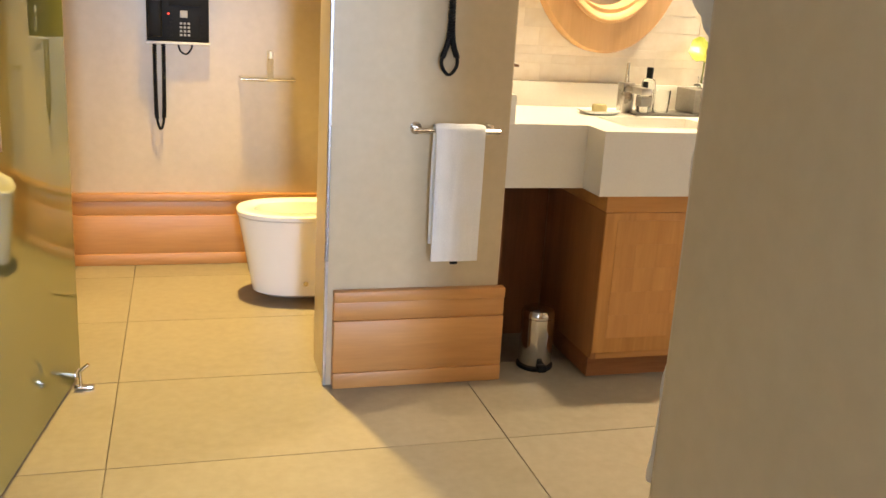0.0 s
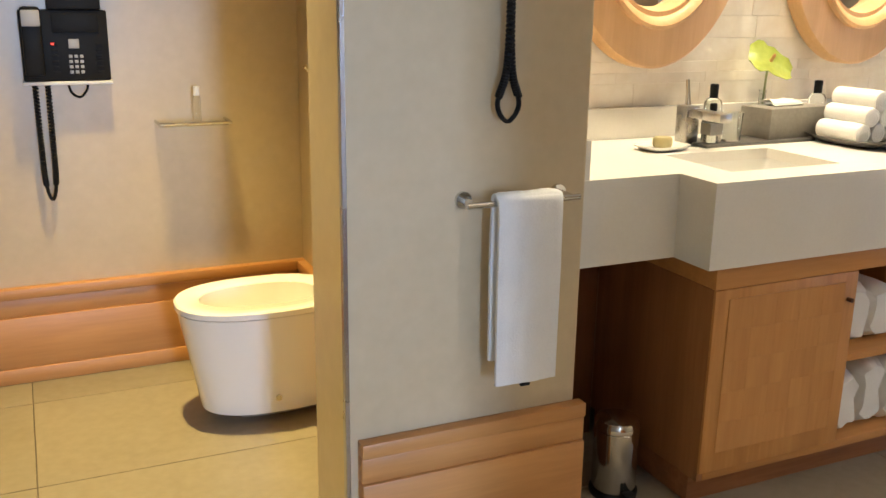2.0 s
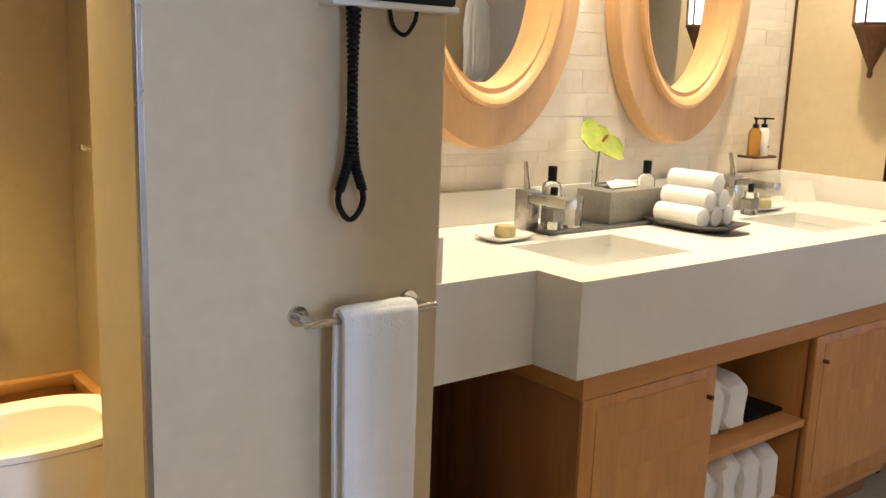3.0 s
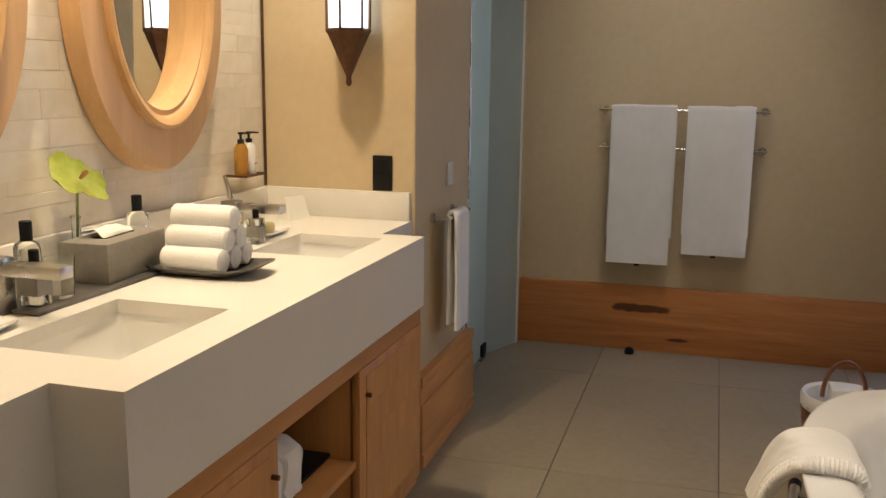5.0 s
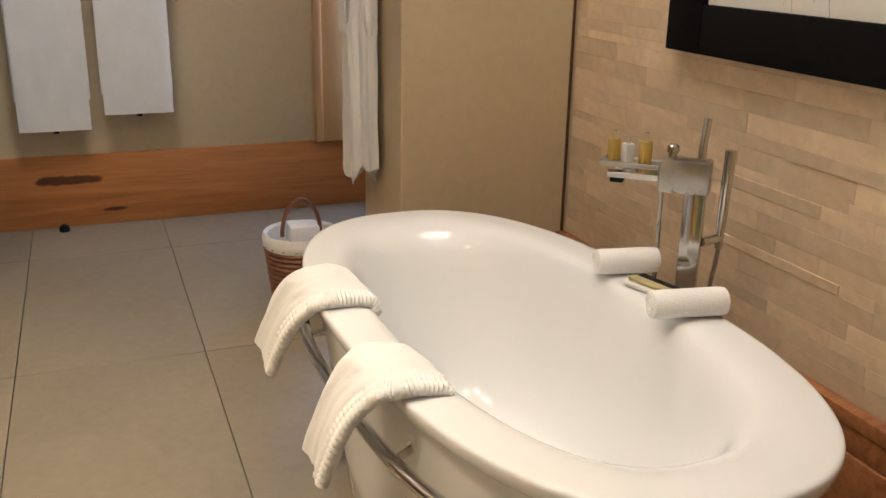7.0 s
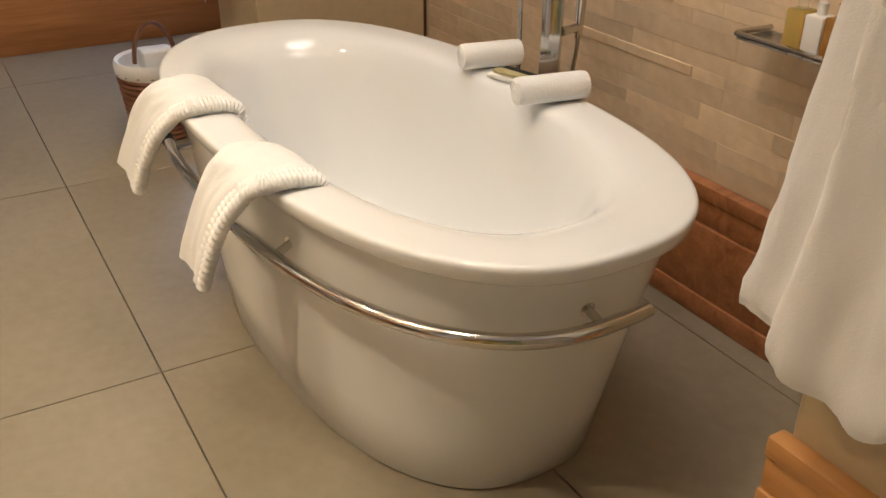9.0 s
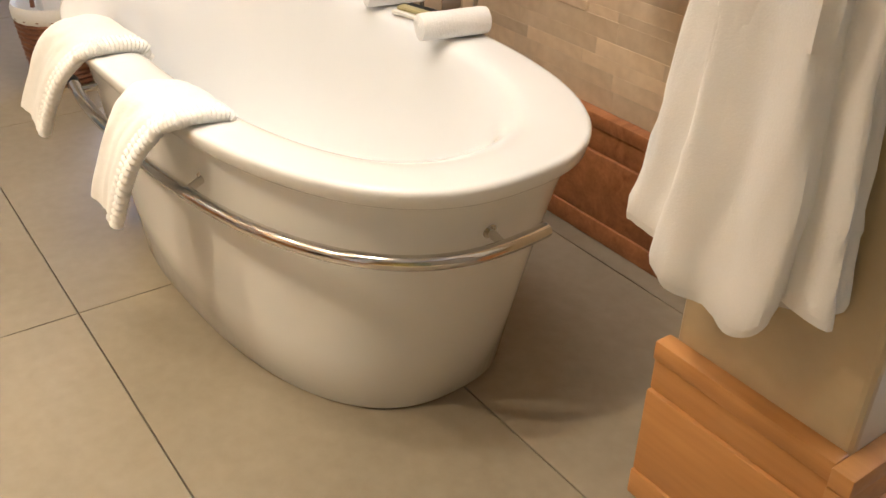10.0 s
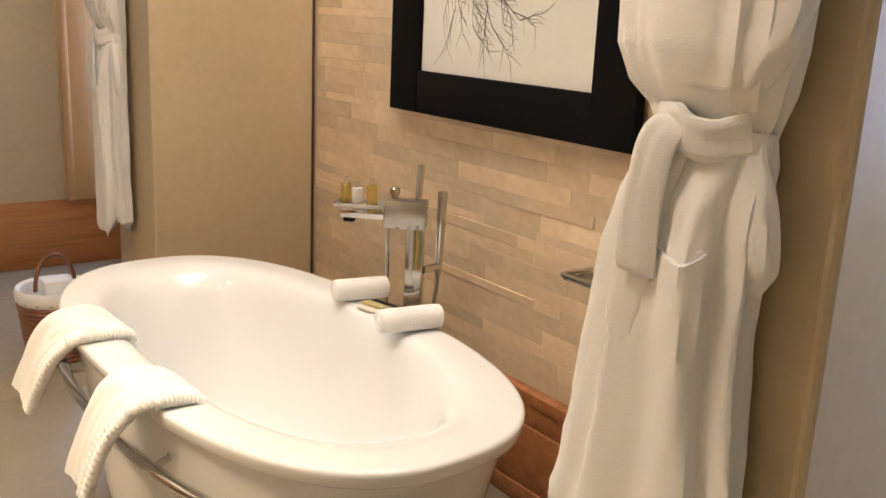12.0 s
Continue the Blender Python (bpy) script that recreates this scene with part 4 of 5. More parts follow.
# ---- round mirrors ----
def oval_mirror(x):
    m = thing("wall_mirror", (x, YB - 0.008, 1.585), "oval mirror in a wide pale oak frame on the stone wall", "mirror", "oval mirrors")
    prof = [(1.0, 0.002), (1.0, 0.05), (0.985, 0.058), (0.70, 0.064), (0.66, 0.066)]
    seg = 72

    def ring(f, y, a=0.332, b=0.487):
        return [(a * f * math.cos(2 * math.pi * i / seg), -y, b * f * math.sin(2 * math.pi * i / seg)) for i in range(seg)]
    part("frame", loft([ring(f, y) for f, y in prof] + [ring(0.63, 0.01)], caps=(True, False)), PALE_OAK, m)
    rim = [(1.10, 0.06), (1.10, 0.08), (1.07, 0.086), (1.02, 0.08), (1.0, 0.068), (0.985, 0.06), (0.965, 0.045), (0.95, 0.03), (0.94, 0.012)]
    part("inner_rim", loft([ring(f, y, 0.222, 0.338) for f, y in rim], caps=(False, False)), PALE_OAK, m)
    part("glass", loft([ring(f, 0.012 + 0.002 * (1 - f), 0.222, 0.335) for f in (1.0, 0.6, 0.02)], caps=(False, True)), MIRROR, m)
    return m


oval_mirror(2.010)
oval_mirror(2.828)

# ---- lantern on the vanity's side wall ----
ln = thing("wall_lantern", (3.44, 3.41, 1.330), "copper wall lantern with a glowing frosted glass body", "wall lamp")
part("finial", lathe([(0.004, 0.0), (0.010, 0.01), (0.008, 0.03), (0.012, 0.04)], 12), DARK, ln)
part("cone", lathe([(0.012, 0.04), (0.045, 0.115), (0.068, 0.165), (0.074, 0.172), (0.074, 0.182)], 6), DARK, ln, smooth=False)
glass = part("glass", lathe([(0.062, 0.183), (0.067, 0.36), (0.067, 0.52)], 6), LANTERN, ln, smooth=False)
part("cap", lathe([(0.076, 0.521), (0.076, 0.535), (0.04, 0.60), (0.012, 0.66)], 6), DARK, ln, smooth=False)
for k in range(6):
    a = 2 * math.pi * k / 6
    part("rib", tube([(0.070 * math.cos(a), 0.070 * math.sin(a), 0.18), (0.072 * math.cos(a), 0.072 * math.sin(a), 0.525)], 0.004, 6), DARK, ln)
part("arm", box(0.03, -0.008, 0.55, 0.09, 0.008, 0.566, 0.002), DARK, ln)
part("back_plate", box(0.08, -0.03, 0.45, 0.09, 0.03, 0.65, 0.003), DARK, ln)

outlet = thing("shaver_socket", (VX1, 3.325, 0.983), "flat black socket plate above the splashback", "socket")
part("plate", box(-0.012, -0.034, 0, 0, 0.034, 0.118, 0.003), BLACK, outlet)
part("insert", box(-0.0145, -0.022, 0.012, -0.0122, 0.022, 0.055, 0.001), BLACK, outlet)
part("insert", box(-0.0145, -0.022, 0.063, -0.0122, 0.022, 0.106, 0.001), BLACK, outlet)


# ---- things on the counter ----
def dispenser_pair(x, label):
    h = thing("soap_dispenser_holder", (x, YB - 0.004, 1.040), label, "soap dispenser")
    part("bracket", tube([(-0.06, 0, 0.0), (-0.06, -0.075, 0.0), (0.06, -0.075, 0.0), (0.06, 0, 0.0)], 0.0045, 8), DARK, h)
    part("plate", box(-0.055, -0.07, -0.004, 0.055, -0.002, 0.0, 0.001), STEEL, h)
    for dx, liq, nm in ((-0.027, AMBER, "amber_bottle"), (0.027, WHITE, "white_bottle")):
        b = part(nm, lathe([(0.021, 0.001), (0.023, 0.006), (0.023, 0.085), (0.016, 0.10), (0.010, 0.104)], 20, (dx, -0.04, 0)), liq, h)
        part("pump", lathe([(0.011, 0.104), (0.011, 0.116), (0.004, 0.118), (0.004, 0.132), (0.009, 0.133), (0.009, 0.140)], 14, (dx, -0.04, 0)), BLACK, b)
        part("nozzle", box(dx - 0.004, -0.075, 0.134, dx + 0.004, -0.045, 0.140, 0.001), BLACK, b)
        part("print", box(dx - 0.010, -0.0642, 0.035, dx + 0.010, -0.0632, 0.038), SLATE, b)


dispenser_pair(3.318, "amber and white soap dispensers in a wall bracket")
dispenser_pair(1.60, "amber and white soap dispensers in a wall bracket")

card = bmesh.new()
loft([[(-0.05, -0.03, 0), (0.05, -0.03, 0), (0.05, 0.03, 0), (-0.05, 0.03, 0)], [(-0.045, -0.003, 0.075), (0.045, -0.003, 0.075), (0.045, 0.003, 0.075), (-0.045, 0.003, 0.075)]], card)
solo("tent_card", card, PAPER, "folded white card standing on the counter", "card", at=(3.43, 3.61, CT), rz=-18, smooth=False)


def soap_dish(at, rz, soap_mat):
    d = thing("soap_dish", at, "white ceramic dish with a round green soap", "soap dish", "soap dishes", rz)
    rings = [oval(0, 0, z, a, b, 5, 40) for z, a, b in ((0.0, 0.04, 0.03), (0.004, 0.06, 0.042), (0.012, 0.075, 0.052), (0.016, 0.077, 0.054), (0.014, 0.07, 0.047), (0.008, 0.05, 0.034))]
    part("dish", loft(rings), CERAMIC, d)
    part("soap", lathe([(0.024, 0.009), (0.028, 0.014), (0.028, 0.032), (0.024, 0.037)], 20), soap_mat, d)
    return d


soap_dish((1.935, 3.535, CT), 8, SOAP)
soap_dish((3.10, 3.545, CT), 0, SOAP)

solo("amenity_tray", box(-0.21, -0.065, 0, 0.21, 0.065, 0.009, 0.003), PEWTER, "flat dark amenity tray on the counter", "tray", at=(2.285, 3.575, CT), rz=0)
ZT = CT + 0.009
tumbler = bmesh.new()
lathe([(0.026, 0.0), (0.03, 0.004), (0.034, 0.085), (0.031, 0.085), (0.028, 0.008), (0.002, 0.007)], 24, bm=tumbler)
solo("water_glass", tumbler, CLEAR, "clear drinking glass on the amenity tray", "glass", at=(2.20, 3.56, ZT))
toiletry((2.125, 3.555, ZT), 0.022, 0.115, CLEAR, BLACK, "small clear bottle with a dark cap and label", "counter bottles", square=True, band=SLATE)
toiletry((2.165, 3.605, ZT), 0.027, 0.165, CLEAR, BLACK, "clear mouthwash bottle with a black cap", "counter bottles")
toiletry((2.668, 3.690, CT), 0.028, 0.165, CLEAR, BLACK, "clear bottle with a black cap on the counter", "counter bottles")
toiletry((2.955, 3.50, CT), 0.02, 0.10, CLEAR, BLACK, "small clear bottle with a dark cap and label", "counter bottles", square=True, band=SLATE)

tb = thing("tissue_box", (2.445, 3.60, CT + 0.009), "grey stone-look tissue box with a white tissue", "tissue box", rz=4)
part("box_body", box(-0.125, -0.062, 0, 0.125, 0.062, 0.092, 0.003), SLATE, tb)
part("slot", box(-0.06, -0.018, 0.0925, 0.06, 0.018, 0.094), BLACK, tb)
part("tissue", sheet(curve_points([(0, -0.012, 0.093), (0, 0.0, 0.104), (0, 0.03, 0.108), (0, 0.052, 0.10)], 5), (1, 0, 0), 0.12, 0.002, cols=12, ripple=0.004, seed=2), PAPER, tb)

fl = thing("flower_vase", (2.448, 3.706, CT + 0.009), "green anthurium flower in a slim glass vase", "flower")
part("vase", lathe([(0.022, 0), (0.024, 0.004), (0.013, 0.05), (0.010, 0.12), (0.013, 0.13), (0.010, 0.13), (0.008, 0.05), (0.018, 0.008)], 20, caps=(True, False)), CLEAR, fl)
part("stem", tube(curve_points([(0, 0, 0.01), (0.002, -0.002, 0.09), (0.002, -0.006, 0.17), (0.0, -0.012, 0.21)], 5), 0.0035, 8), STEM, fl)
own = bmesh.new()
rows = []
for i in range(9):
    s = i / 8
    halfw = (0.064 + 0.008 * math.sin(9 * s)) * max(0, math.sin(math.pi * (0.1 + 0.86 * s) ** 0.85)) ** 0.5 + 0.001
    rows.append([(-0.085 + 0.17 * s, halfw * u, 0.012 * (1 - u * u) * -1 + 0.018 * math.sin(3 * s + 1) + 0.007 * abs(u) ** 3 * math.sin(17 * s + 5 * u) + 0.004 * noise.noise((s * 6, u * 5, 2))) for u in [k / 6 - 1 for k in range(13)]])
low = [[(x, y, z - 0.0015) for x, y, z in r] for r in rows]
loft([a + b[::-1] for a, b in zip(rows, low)], own)
bmesh.ops.rotate(own, cent=(0, 0, 0), matrix=Euler((radians(46), radians(16), radians(-25))).to_matrix(), verts=own.verts)
bmesh.ops.scale(own, vec=(0.92, 0.92, 0.92), verts=own.verts)
bmesh.ops.translate(own, vec=(0.012, -0.012, 0.216), verts=own.verts)
petal = part("spathe", own, PETAL, fl)
part("spadix", tube([(0.004, -0.018, 0.222), (-0.010, -0.043, 0.238), (-0.020, -0.058, 0.244)], [0.005, 0.006, 0.003], 10), SPADIX, fl)

tray = thing("towel_tray", (2.562, 3.425, CT), "dark boat-shaped tray for rolled face towels", "tray", rz=-88)
rings = [[(x * (1 + 0.10 * (z > 0.015)), y, z + 0.012 * abs(x / 0.15) ** 3 * (z > 0.002)) for x, y, z in oval(0, 0, z, a, b, 4, 48)] for z, a, b in ((0.0, 0.09, 0.05), (0.004, 0.12, 0.07), (0.018, 0.145, 0.088), (0.022, 0.148, 0.09), (0.016, 0.138, 0.082), (0.008, 0.11, 0.064))]
part("dish", loft(rings), PEWTER, tray)
for k, (dy, lev) in enumerate(((-0.058, 0), (0.0, 0), (0.058, 0), (-0.029, 1), (0.029, 1), (0.0, 2))):
    towel_roll((2.562 + dy, 3.425 + 0.04 * dy, CT + 0.012 + lev * 0.047), 2 + (-3, 2, 4, -2, 3, 1)[k], 0.160, 0.030, "small white face towel rolled up on the tray", "rolls on the tray", k * 2.2)


# ---- rails and towels ----
def rail(name, x0, x1, y, z, wall, label, axis="x"):
    r = thing(name, (0, 0, 0), label, "towel rail")
    f = (lambda u, v: (u, v, z)) if axis == "x" else (lambda u, v: (v, u, z))
    part("bar", tube([f(x0, y), f(x1, y)], 0.0075, 12), CHROME, r)
    for x in (x0 + 0.02, x1 - 0.02):
        part("post", tube([f(x, wall), f(x, wall + (y - wall) * 0.15), f(x, wall + (y - wall) * 0.151), f(x, y)], [0.019, 0.019, 0.008, 0.008], 14), CHROME, r)
    return r


def hung_towel(c, y, z, w, front, rear, axis, away, seed, label, group):
    """A towel folded over a rail, with a small dark tag at its hem."""
    t = thing("hanging_towel", (0, 0, 0), label, "towel", group)
    f = (lambda v, h: (c, v, h)) if axis == "x" else (lambda v, h: (v, c, h))
    pts = [f(y - away * 0.011, rear), f(y - away * 0.011, (rear + z) / 2), f(y - away * 0.011, z - 0.02), f(y - away * 0.010, z + 0.012), f(y, z + 0.017), f(y + away * 0.010, z + 0.012), f(y + away * 0.016, z - 0.02), f(y + away * 0.019, (z + front) / 2), f(y + away * 0.021, front)]
    part("cloth", sheet(curve_points(pts, 6), (1, 0, 0) if axis == "x" else (0, 1, 0), w, 0.016, cols=20, ripple=0.003, seed=seed, taper=lambda s: 1.0 - 0.05 * s), TERRY, t)
    a, b = f(y + away * 0.014, front - 0.012), f(y + away * 0.024, front + 0.002)
    e = (0.012, 0) if axis == "x" else (0, 0.012)
    part("tag", box(min(a[0], b[0]) - e[0], min(a[1], b[1]) - e[1], a[2], max(a[0], b[0]) + e[0], max(a[1], b[1]) + e[1], b[2], 0.002), BLACK, t)
    return t


rail("towel_rail", 1.130, 1.412, 3.145, 0.868, YF, "short chrome towel rail on the plaster pier")
hung_towel(1.278, 3.145, 0.868, 0.165, 0.45, 0.50, "x", -1, 1.0, "white terry hand towel hanging over the short rail", "hand towels")
rail("towel_rail", 3.70, 3.99, 3.145, 0.868, YF, "short chrome towel rail on the plaster pier")
hung_towel(3.83, 3.145, 0.868, 0.165, 0.45, 0.47, "x", -1, 5.0, "white terry hand towel hanging over the short rail", "hand towels")
rail("towel_rail", 2.02, 2.81, XR - 0.085, 1.222, XR, "long chrome towel rail on the taupe wall", "y")
rail("towel_rail", 2.02, 2.81, XR - 0.055, 1.035, XR, "long chrome towel rail on the taupe wall", "y")
hung_towel(2.596, XR - 0.085, 1.222, 0.315, 0.470, 0.60, "y", -1, 2.0, "large white bath towel hanging over the long rail", "bath towels")
hung_towel(2.236, XR - 0.085, 1.222, 0.315, 0.532, 0.62, "y", -1, 7.0, "large white bath towel hanging over the long rail", "bath towels")

# door stop on the floor
solo("door_stop", lathe([(0.022, 0), (0.024, 0.006), (0.022, 0.022), (0.012, 0.032), (0.002, 0.034)], 18), BLACK, "small round black door stop on the tiles", "door stop", at=(5.19, 2.61, 0))

sw = thing("light_switch", (3.93, YF, 0.965), "white light switch plate on the plaster pier", "switch")
part("plate", box(-0.035, -0.008, 0, 0.035, 0, 0.085, 0.002), WHITE, sw)
part("rocker", box(-0.015, -0.011, 0.025, 0.015, -0.0082, 0.06, 0.001), WHITE, sw)


# ---- telephones ----
def telephone(at, cord_drop, label, twisted=False):
    t = thing("wall_phone", at, label, "telephone", "wall phones")
    part("body", box(0, -0.045, 0.012, 0.262, -0.002, 0.235, 0.006), BLACK, t)
    part("shelf", box(-0.004, -0.05, 0, 0.266, -0.0, 0.0115, 0.003), WHITE, t, "pale grey lower edge")
    part("display_hood", box(0.085, -0.05, 0.2355, 0.245, -0.008, 0.272, 0.005), BLACK, t)
    hsx = 0.035
    h = part("handset", box(hsx - 0.03, -0.085, 0.03, hsx + 0.03, -0.0455, 0.245, 0.012), BLACK, t)
    part("earpiece", box(hsx - 0.027, -0.093, 0.185, hsx + 0.027, -0.0855, 0.235, 0.004), GREY_PLASTIC, h)
    part("display", box(0.095, -0.05, 0.165, 0.235, -0.0455, 0.225, 0.002), BLACK, t)
    part("menu_key", box(0.140, -0.0495, 0.115, 0.172, -0.0455, 0.145, 0.002), GREY_PLASTIC, t)
    part("message_light", box(0.088, -0.049, 0.126, 0.097, -0.0455, 0.133, 0.001), RED_LED, t)
    for i in range(3):
        for j in range(4):
            part("key", box(0.138 + i * 0.0165, -0.0485, 0.036 + j * 0.0165, 0.149 + i * 0.0165, -0.0455, 0.046 + j * 0.0165, 0.001), GREY_PLASTIC, t)
    for j in range(6):
        for x in (0.088, 0.222):
            part("side_key", box(x, -0.0485, 0.036 + j * 0.0175, x + 0.02, -0.0455, 0.044 + j * 0.0175, 0.001), BLACK, t)
    a, b, d = 0.030, 0.068, cord_drop
    line = curve_points([(a, -0.03, 0.0), (a + 0.001, -0.03, -d * 0.5), (a + 0.004, -0.03, -d * 0.86), ((a + b) / 2, -0.03, -d), (b - 0.004, -0.03, -d * 0.86), (b - 0.001, -0.03, -d * 0.5), (b, -0.03, 0.0)], 120)
    if twisted:
        line = curve_points([(0.044, -0.03, 0.0), (0.046, -0.034, -d * 0.35), (0.043, -0.03, -d * 0.7), (0.023, -0.03, -d * 0.9), (0.049, -0.03, -d), (0.075, -0.03, -d * 0.9), (0.055, -0.03, -d * 0.7), (0.052, -0.026, -d * 0.35), (0.054, -0.03, 0.0)], 100)
    n = len(line)
    coil = [p + Vector((0.0062 * math.cos(i * 0.9), 0.0062 * math.sin(i * 0.9), 0)) * (1.0 if abs(i / n - 0.5) > 0.16 else 0.35) for i, p in enumerate(line)]
    part("coiled_cord", tube(coil, 0.0042, 6), BLACK, t)
    part("wall_cord", tube(curve_points([(0.13, -0.02, 0.0), (0.14, -0.02, -0.03), (0.165, -0.02, -0.042), (0.185, -0.02, -0.02), (0.19, -0.02, 0.0)], 6), 0.004, 8), BLACK, t)
    return t


telephone((0.298, 4.70, 1.006), 0.375, "black wall telephone with keypad and coiled cord")
telephone((1.192, YF, 1.41), 0.37, "black wall telephone with its coiled cord hanging low", twisted=True)

# ---- toilet ----
wc = thing("toilet", (0.938, 4.18, 0.0), "white wall-hung toilet with its lid raised", "toilet")


def bowl(cx, z, front, rear, b, n=2.4):
    pts = []
    for x, y, zz in oval(0, 0, z, 1.0, b, n, 56):
        pts.append((cx + (x * front if x < 0 else x * rear), y, zz))
    return pts


part("bowl_outside", loft([bowl(0, z, f, r, b) for z, f, r, b in ((0.022, 0.20, 0.27, 0.125), (0.036, 0.226, 0.28, 0.142), (0.2, 0.255, 0.28, 0.165), (0.33, 0.280, 0.28, 0.18), (0.358, 0.284, 0.28, 0.182))], caps=(True, False)), CERAMIC, wc)
part("seat", loft([bowl(0, z, f, r, b) for z, f, r, b in ((0.360, 0.285, 0.23, 0.184), (0.364, 0.290, 0.235, 0.188), (0.380, 0.290, 0.235, 0.188), (0.386, 0.284, 0.23, 0.182), (0.386, 0.222, 0.165, 0.122), (0.380, 0.214, 0.158, 0.115), (0.355, 0.212, 0.156, 0.113), (0.26, 0.190, 0.145, 0.100), (0.15, 0.13, 0.10, 0.07), (0.09, 0.09, 0.07, 0.05), (0.08, 0.04, 0.03, 0.025))], caps=(False, True)), CERAMIC, wc)
own = loft([[(x0, b * math.copysign(abs(math.cos(t)) ** 0.8, math.cos(t)), 0.60 + 0.215 * math.copysign(abs(math.sin(t)) ** 0.8, math.sin(t))) for t in [2 * math.pi * k / 48 for k in range(48)]] for x0, b in ((0.222, 0.17), (0.224, 0.178), (0.236, 0.178), (0.24, 0.165))])
bmesh.ops.rotate(own, cent=(0.22, 0, 0.39), matrix=Euler((0, radians(6), 0)).to_matrix(), verts=own.verts)
part("lid", own, CERAMIC, wc)
for s in (-1, 1):
    part("hinge", tube([(0.20, s * 0.075 - 0.015, 0.392), (0.20, s * 0.075 + 0.015, 0.392)], 0.011, 12), CHROME, wc)
    part("fixing_cap", tube([(-0.02, s * 0.176, 0.10), (-0.02, s * 0.182, 0.10)], 0.01, 10), CHROME, wc)
flush = thing("flush_plate", (1.2, 4.36, 0.93), "small chrome flush plate on the wall above the toilet", "flush plate")
part("plate", box(-0.008, -0.05, 0, 0, 0.05, 0.10, 0.002), STEEL, flush)
part("button", box(-0.012, -0.04, 0.015, -0.0085, -0.004, 0.085, 0.002), CHROME, flush)
part("button", box(-0.012, 0.004, 0.015, -0.0085, 0.04, 0.085, 0.002), CHROME, flush)
rr = thing("robe_hook", (1.2, 4.40, 1.06), "small chrome hook on the plaster wall", "hook")
part("peg", tube([(0, 0, 0), (-0.05, 0, 0), (-0.06, 0, 0.012)], 0.007, 10), CHROME, rr)
part("rosette", tube([(0, 0, 0), (-0.008, 0, 0)], 0.018, 14), CHROME, rr)

ts = thing("glass_shelf", (0.813, 4.70, 0.866), "glass shelf with chrome rail on the toilet wall", "shelf")
part("shelf_pane", box(-0.110, -0.10, -0.004, 0.110, -0.006, 0.002, 0.001), CLEAR, ts)
part("rail", tube([(-0.118, 0, 0.006), (-0.118, -0.108, 0.006), (0.118, -0.108, 0.006), (0.118, 0, 0.006)], 0.006, 10), CHROME, ts)
toiletry((0.828, 4.645, 0.868), 0.013, 0.125, CLEAR, WHITE, "slim clear spray bottle on the glass shelf", "toilet bottles", neck=0.7)

# ---- glass doors ----
dr = thing("door_1", (0.095, 3.40, 0.0), "open satin olive glass door with a chrome pull bar", "door", rz=-8.5)
dr["kind"] = "structure"
leaf = part("glass_leaf", box(-0.005, -1.02, 0.012, 0.005, 0.0, 2.12, 0.001), OLIVE_GLASS, dr)
part("pull_bar", tube([(0.05, -0.775, 0.88), (0.05, -0.775, 1.45)], 0.014, 14), CHROME, dr)
for z in (0.945, 1.385):
    part("pull_post", tube([(0.0055, -0.775, z), (0.05, -0.775, z)], 0.011, 12), CHROME, dr)
part("lock_knob", tube([(0.0055, -0.80, 1.16), (0.02, -0.80, 1.16), (0.045, -0.80, 1.16)], [0.018, 0.012, 0.009], 12), CHROME, dr)
part("pivot_patch", box(-0.009, -0.07, 0.012, 0.009, -0.02, 0.035, 0.003), STEEL, dr)
stop = thing("floor_stop", (0.122, 3.285, 0.0), "chrome door stop fixed to the tiles", "door stop")
part("foot", box(-0.03, -0.012, 0, 0.03, 0.012, 0.012, 0.003), CHROME, stop)
part("post", tube([(-0.01, 0, 0.012), (-0.012, 0, 0.06), (0.015, 0, 0.085)], 0.006, 10), CHROME, stop)

sd = tagged(new("door_2"), "closed pale aqua satin glass shower door", kind="structure")
part("glass_leaf", box(4.226, 3.30, 0.012, 4.925, 3.31, 2.25, 0.001), AQUA_GLASS, sd)
part("fixed_pane", prism([(4.93, 3.302), (5.184, 3.199), (5.187, 3.206), (4.933, 3.309)], 0.002, 2.25), AQUA_GLASS, sd)
part("pull_bar", tube([(4.34, 3.245, 0.95), (4.34, 3.245, 1.32)], 0.012, 12), STEEL, sd)
for z in (0.99, 1.28):
    part("pull_post", tube([(4.34, 3.2995, z), (4.34, 3.245, z)], 0.008, 10), STEEL, sd)
part("threshold", box(4.226, 3.285, 0.0, 4.925, 3.318, 0.011, 0.002), STEEL, sd)
part("pivot_patch", box(4.84, 3.288, 0.012, 4.922, 3.318, 0.07, 0.003), BLACK, sd)

# recessed downlights in the ceiling, one of them for the added towel wall fill
for lx, ly, watts, cone, blend, soft, colour, aim in DOWNLIGHTS:
    d = thing("downlight", (lx, ly, CEIL), "unseen round recessed ceiling downlight with a white ring", "ceiling light", "downlights")
    part("ring", lathe([(0.058, -0.001), (0.06, -0.006), (0.045, -0.008), (0.043, -0.001)], 28, caps=(False, False)), WHITE, d)
    part("lens", lathe([(0.043, -0.003), (0.004, -0.0035)], 24), BULB, d)


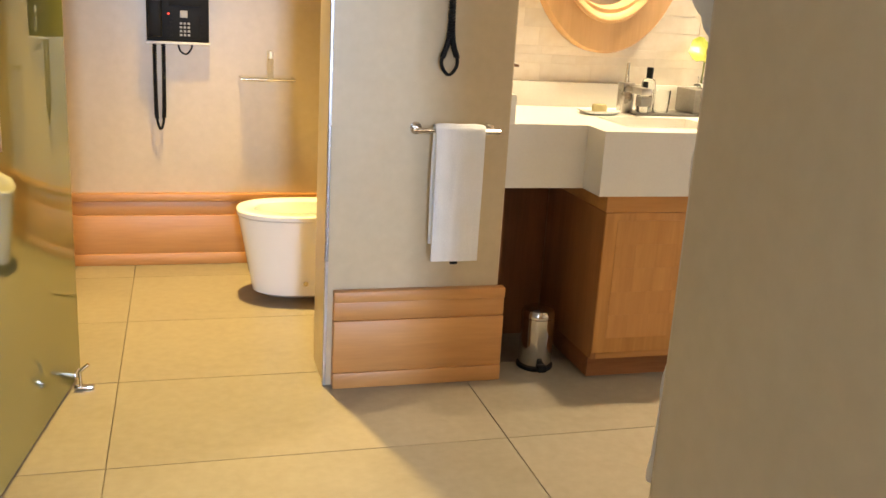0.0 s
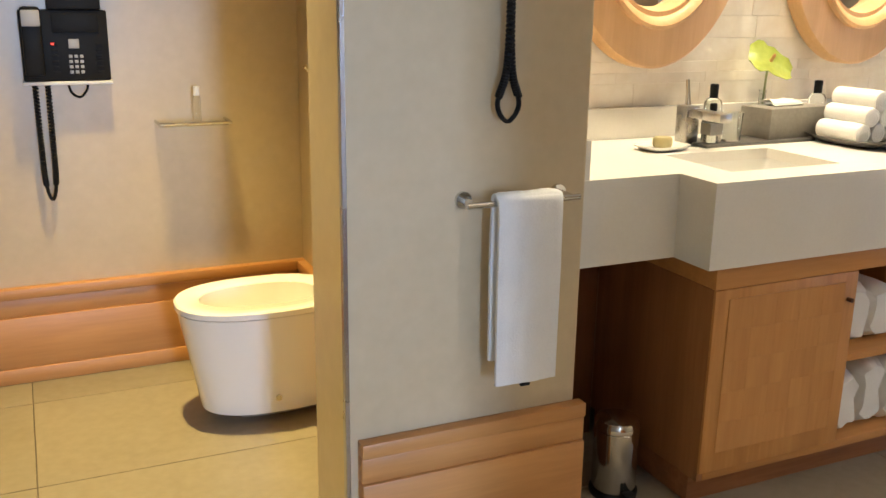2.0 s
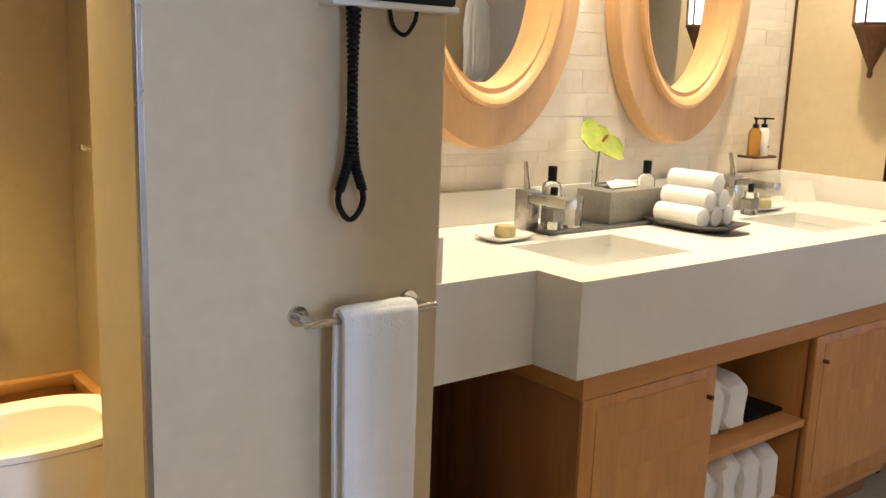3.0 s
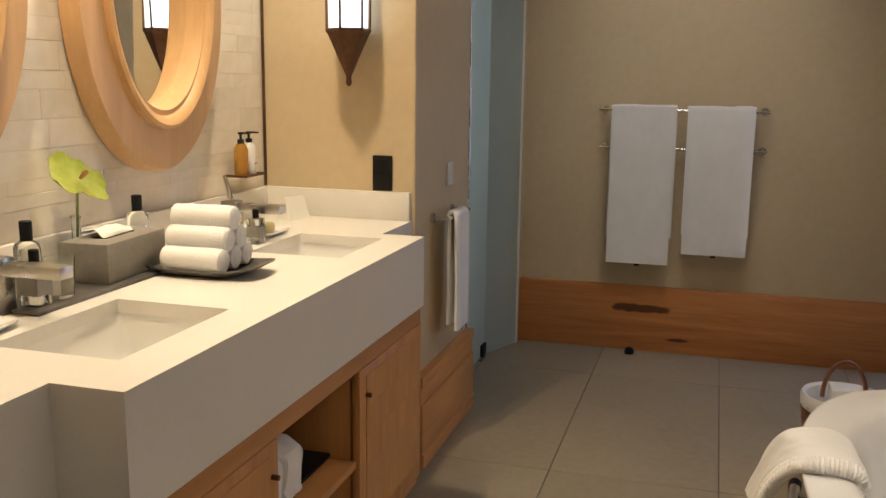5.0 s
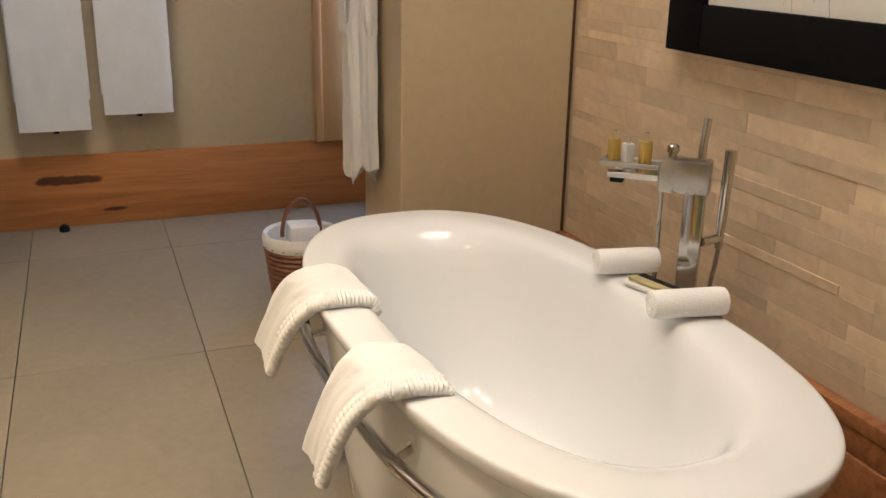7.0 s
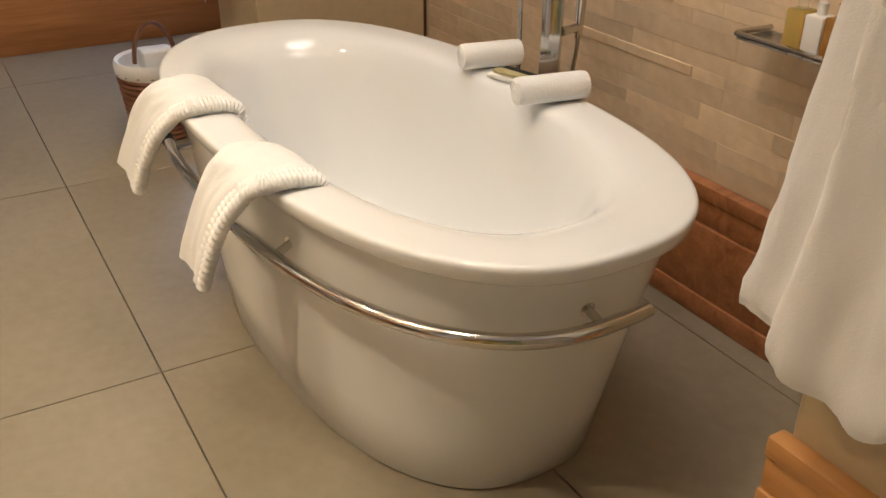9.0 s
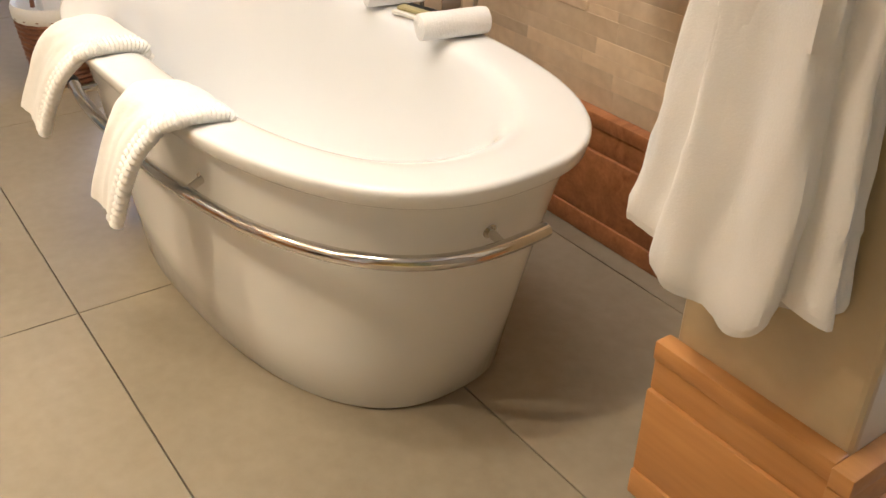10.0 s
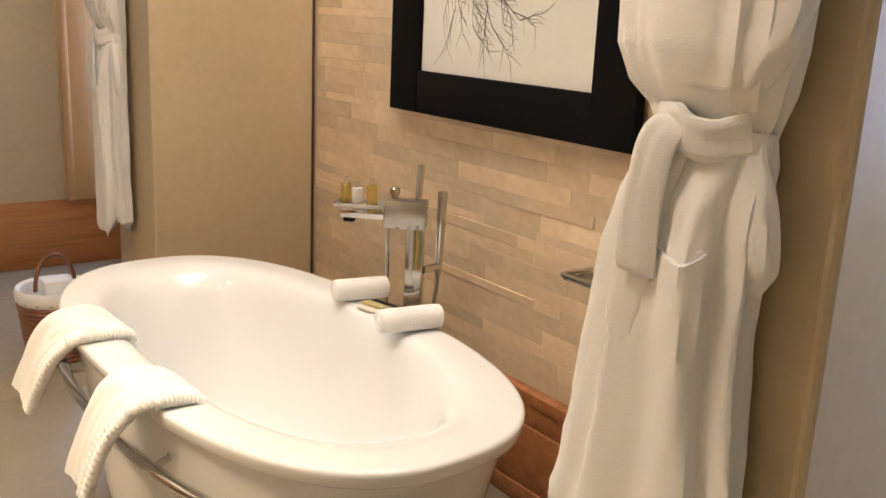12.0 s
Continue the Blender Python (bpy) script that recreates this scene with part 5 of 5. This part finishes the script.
# ---- stone cladding and floor tiles ----
def cladding(owner, x0, x1, y, out, z0, z1, row_h, lengths, depth, material, near, seed, name="stone", proud=0.0):
    """Courses of split stone strips; those below the height near are pieces of their own."""
    rnd = random.Random(seed)
    verts, faces = [], []
    z = z0
    while z < z1 - 0.01:
        h = min(row_h * rnd.choice((0.6, 0.8, 1.0, 1.25)), z1 - z)
        x = x0
        while x < x1 - 0.004:
            w = min(rnd.uniform(*lengths), x1 - x)
            if x1 - x - w < 0.04:
                w = x1 - x
            d = depth * rnd.uniform(0.35, 1.0) * (rnd.choice((2.2, 3.0)) if rnd.random() < proud else 1)
            g = 0.0002
            t = [d * rnd.uniform(0.8, 1.0) for _ in range(4)]
            p = [(g, 0, g), (w - g, 0, g), (w - g, 0, h - g), (g, 0, h - g), (g + 0.001, out * t[0], g + 0.001), (w - g - 0.001, out * t[1], g + 0.001), (w - g - 0.001, out * t[2], h - g - 0.001), (g + 0.001, out * t[3], h - g - 0.001)]
            q = [(0, 1, 2, 3), (4, 7, 6, 5), (0, 4, 5, 1), (1, 5, 6, 2), (2, 6, 7, 3), (3, 7, 4, 0)]
            if out > 0:
                q = [f[::-1] for f in q]
            if z < near:
                me = bpy.data.meshes.new(name)
                me.from_pydata(p, [], q)
                me.materials.append(material)
                o = new(name, me)
                o.parent = owner
                o.location = (x, y, z)
            else:
                n = len(verts)
                verts += [(x + a, y + b, z + c) for a, b, c in p]
                faces += [tuple(n + i for i in f) for f in q]
            x += w
        z += h
    me = bpy.data.meshes.new(name + "_courses")
    me.from_pydata(verts, [], faces)
    me.materials.append(material)
    rest = new(name + "_courses", me)
    rest.parent = owner
    tagged(rest, kind="stuff")


cladding(bpy.data.objects["wall_vanity_back"], VX0 + 0.001, VX1 - 0.007, YB, -1, 0.980, CEIL, 0.055, (0.10, 0.34), 0.0016, STONE_PALE, 1.75, 11)
cladding(bpy.data.objects["wall_stone"], 1.421, VX1 - 0.003, STONE_Y - 0.012, 1, 0.336, CEIL, 0.042, (0.10, 0.5), 0.0016, STONE_TAN, 1.42, 12, proud=0.09)

floor = bpy.data.objects["floor"]
TX, TY, JOINT = 1.145, 0.576, 0.0016
tile_mesh = mesh_of("tile", box(JOINT, JOINT, -0.009, TX - JOINT, TY - JOINT, 0.0, 0.0007, 1), TILE)
for i in range(-1, 5):
    for j in range(-10, 6):
        o = new("tile", tile_mesh)
        o.parent = floor
        o.location = (0.222 + i * TX, 1.595 + j * TY, 0)
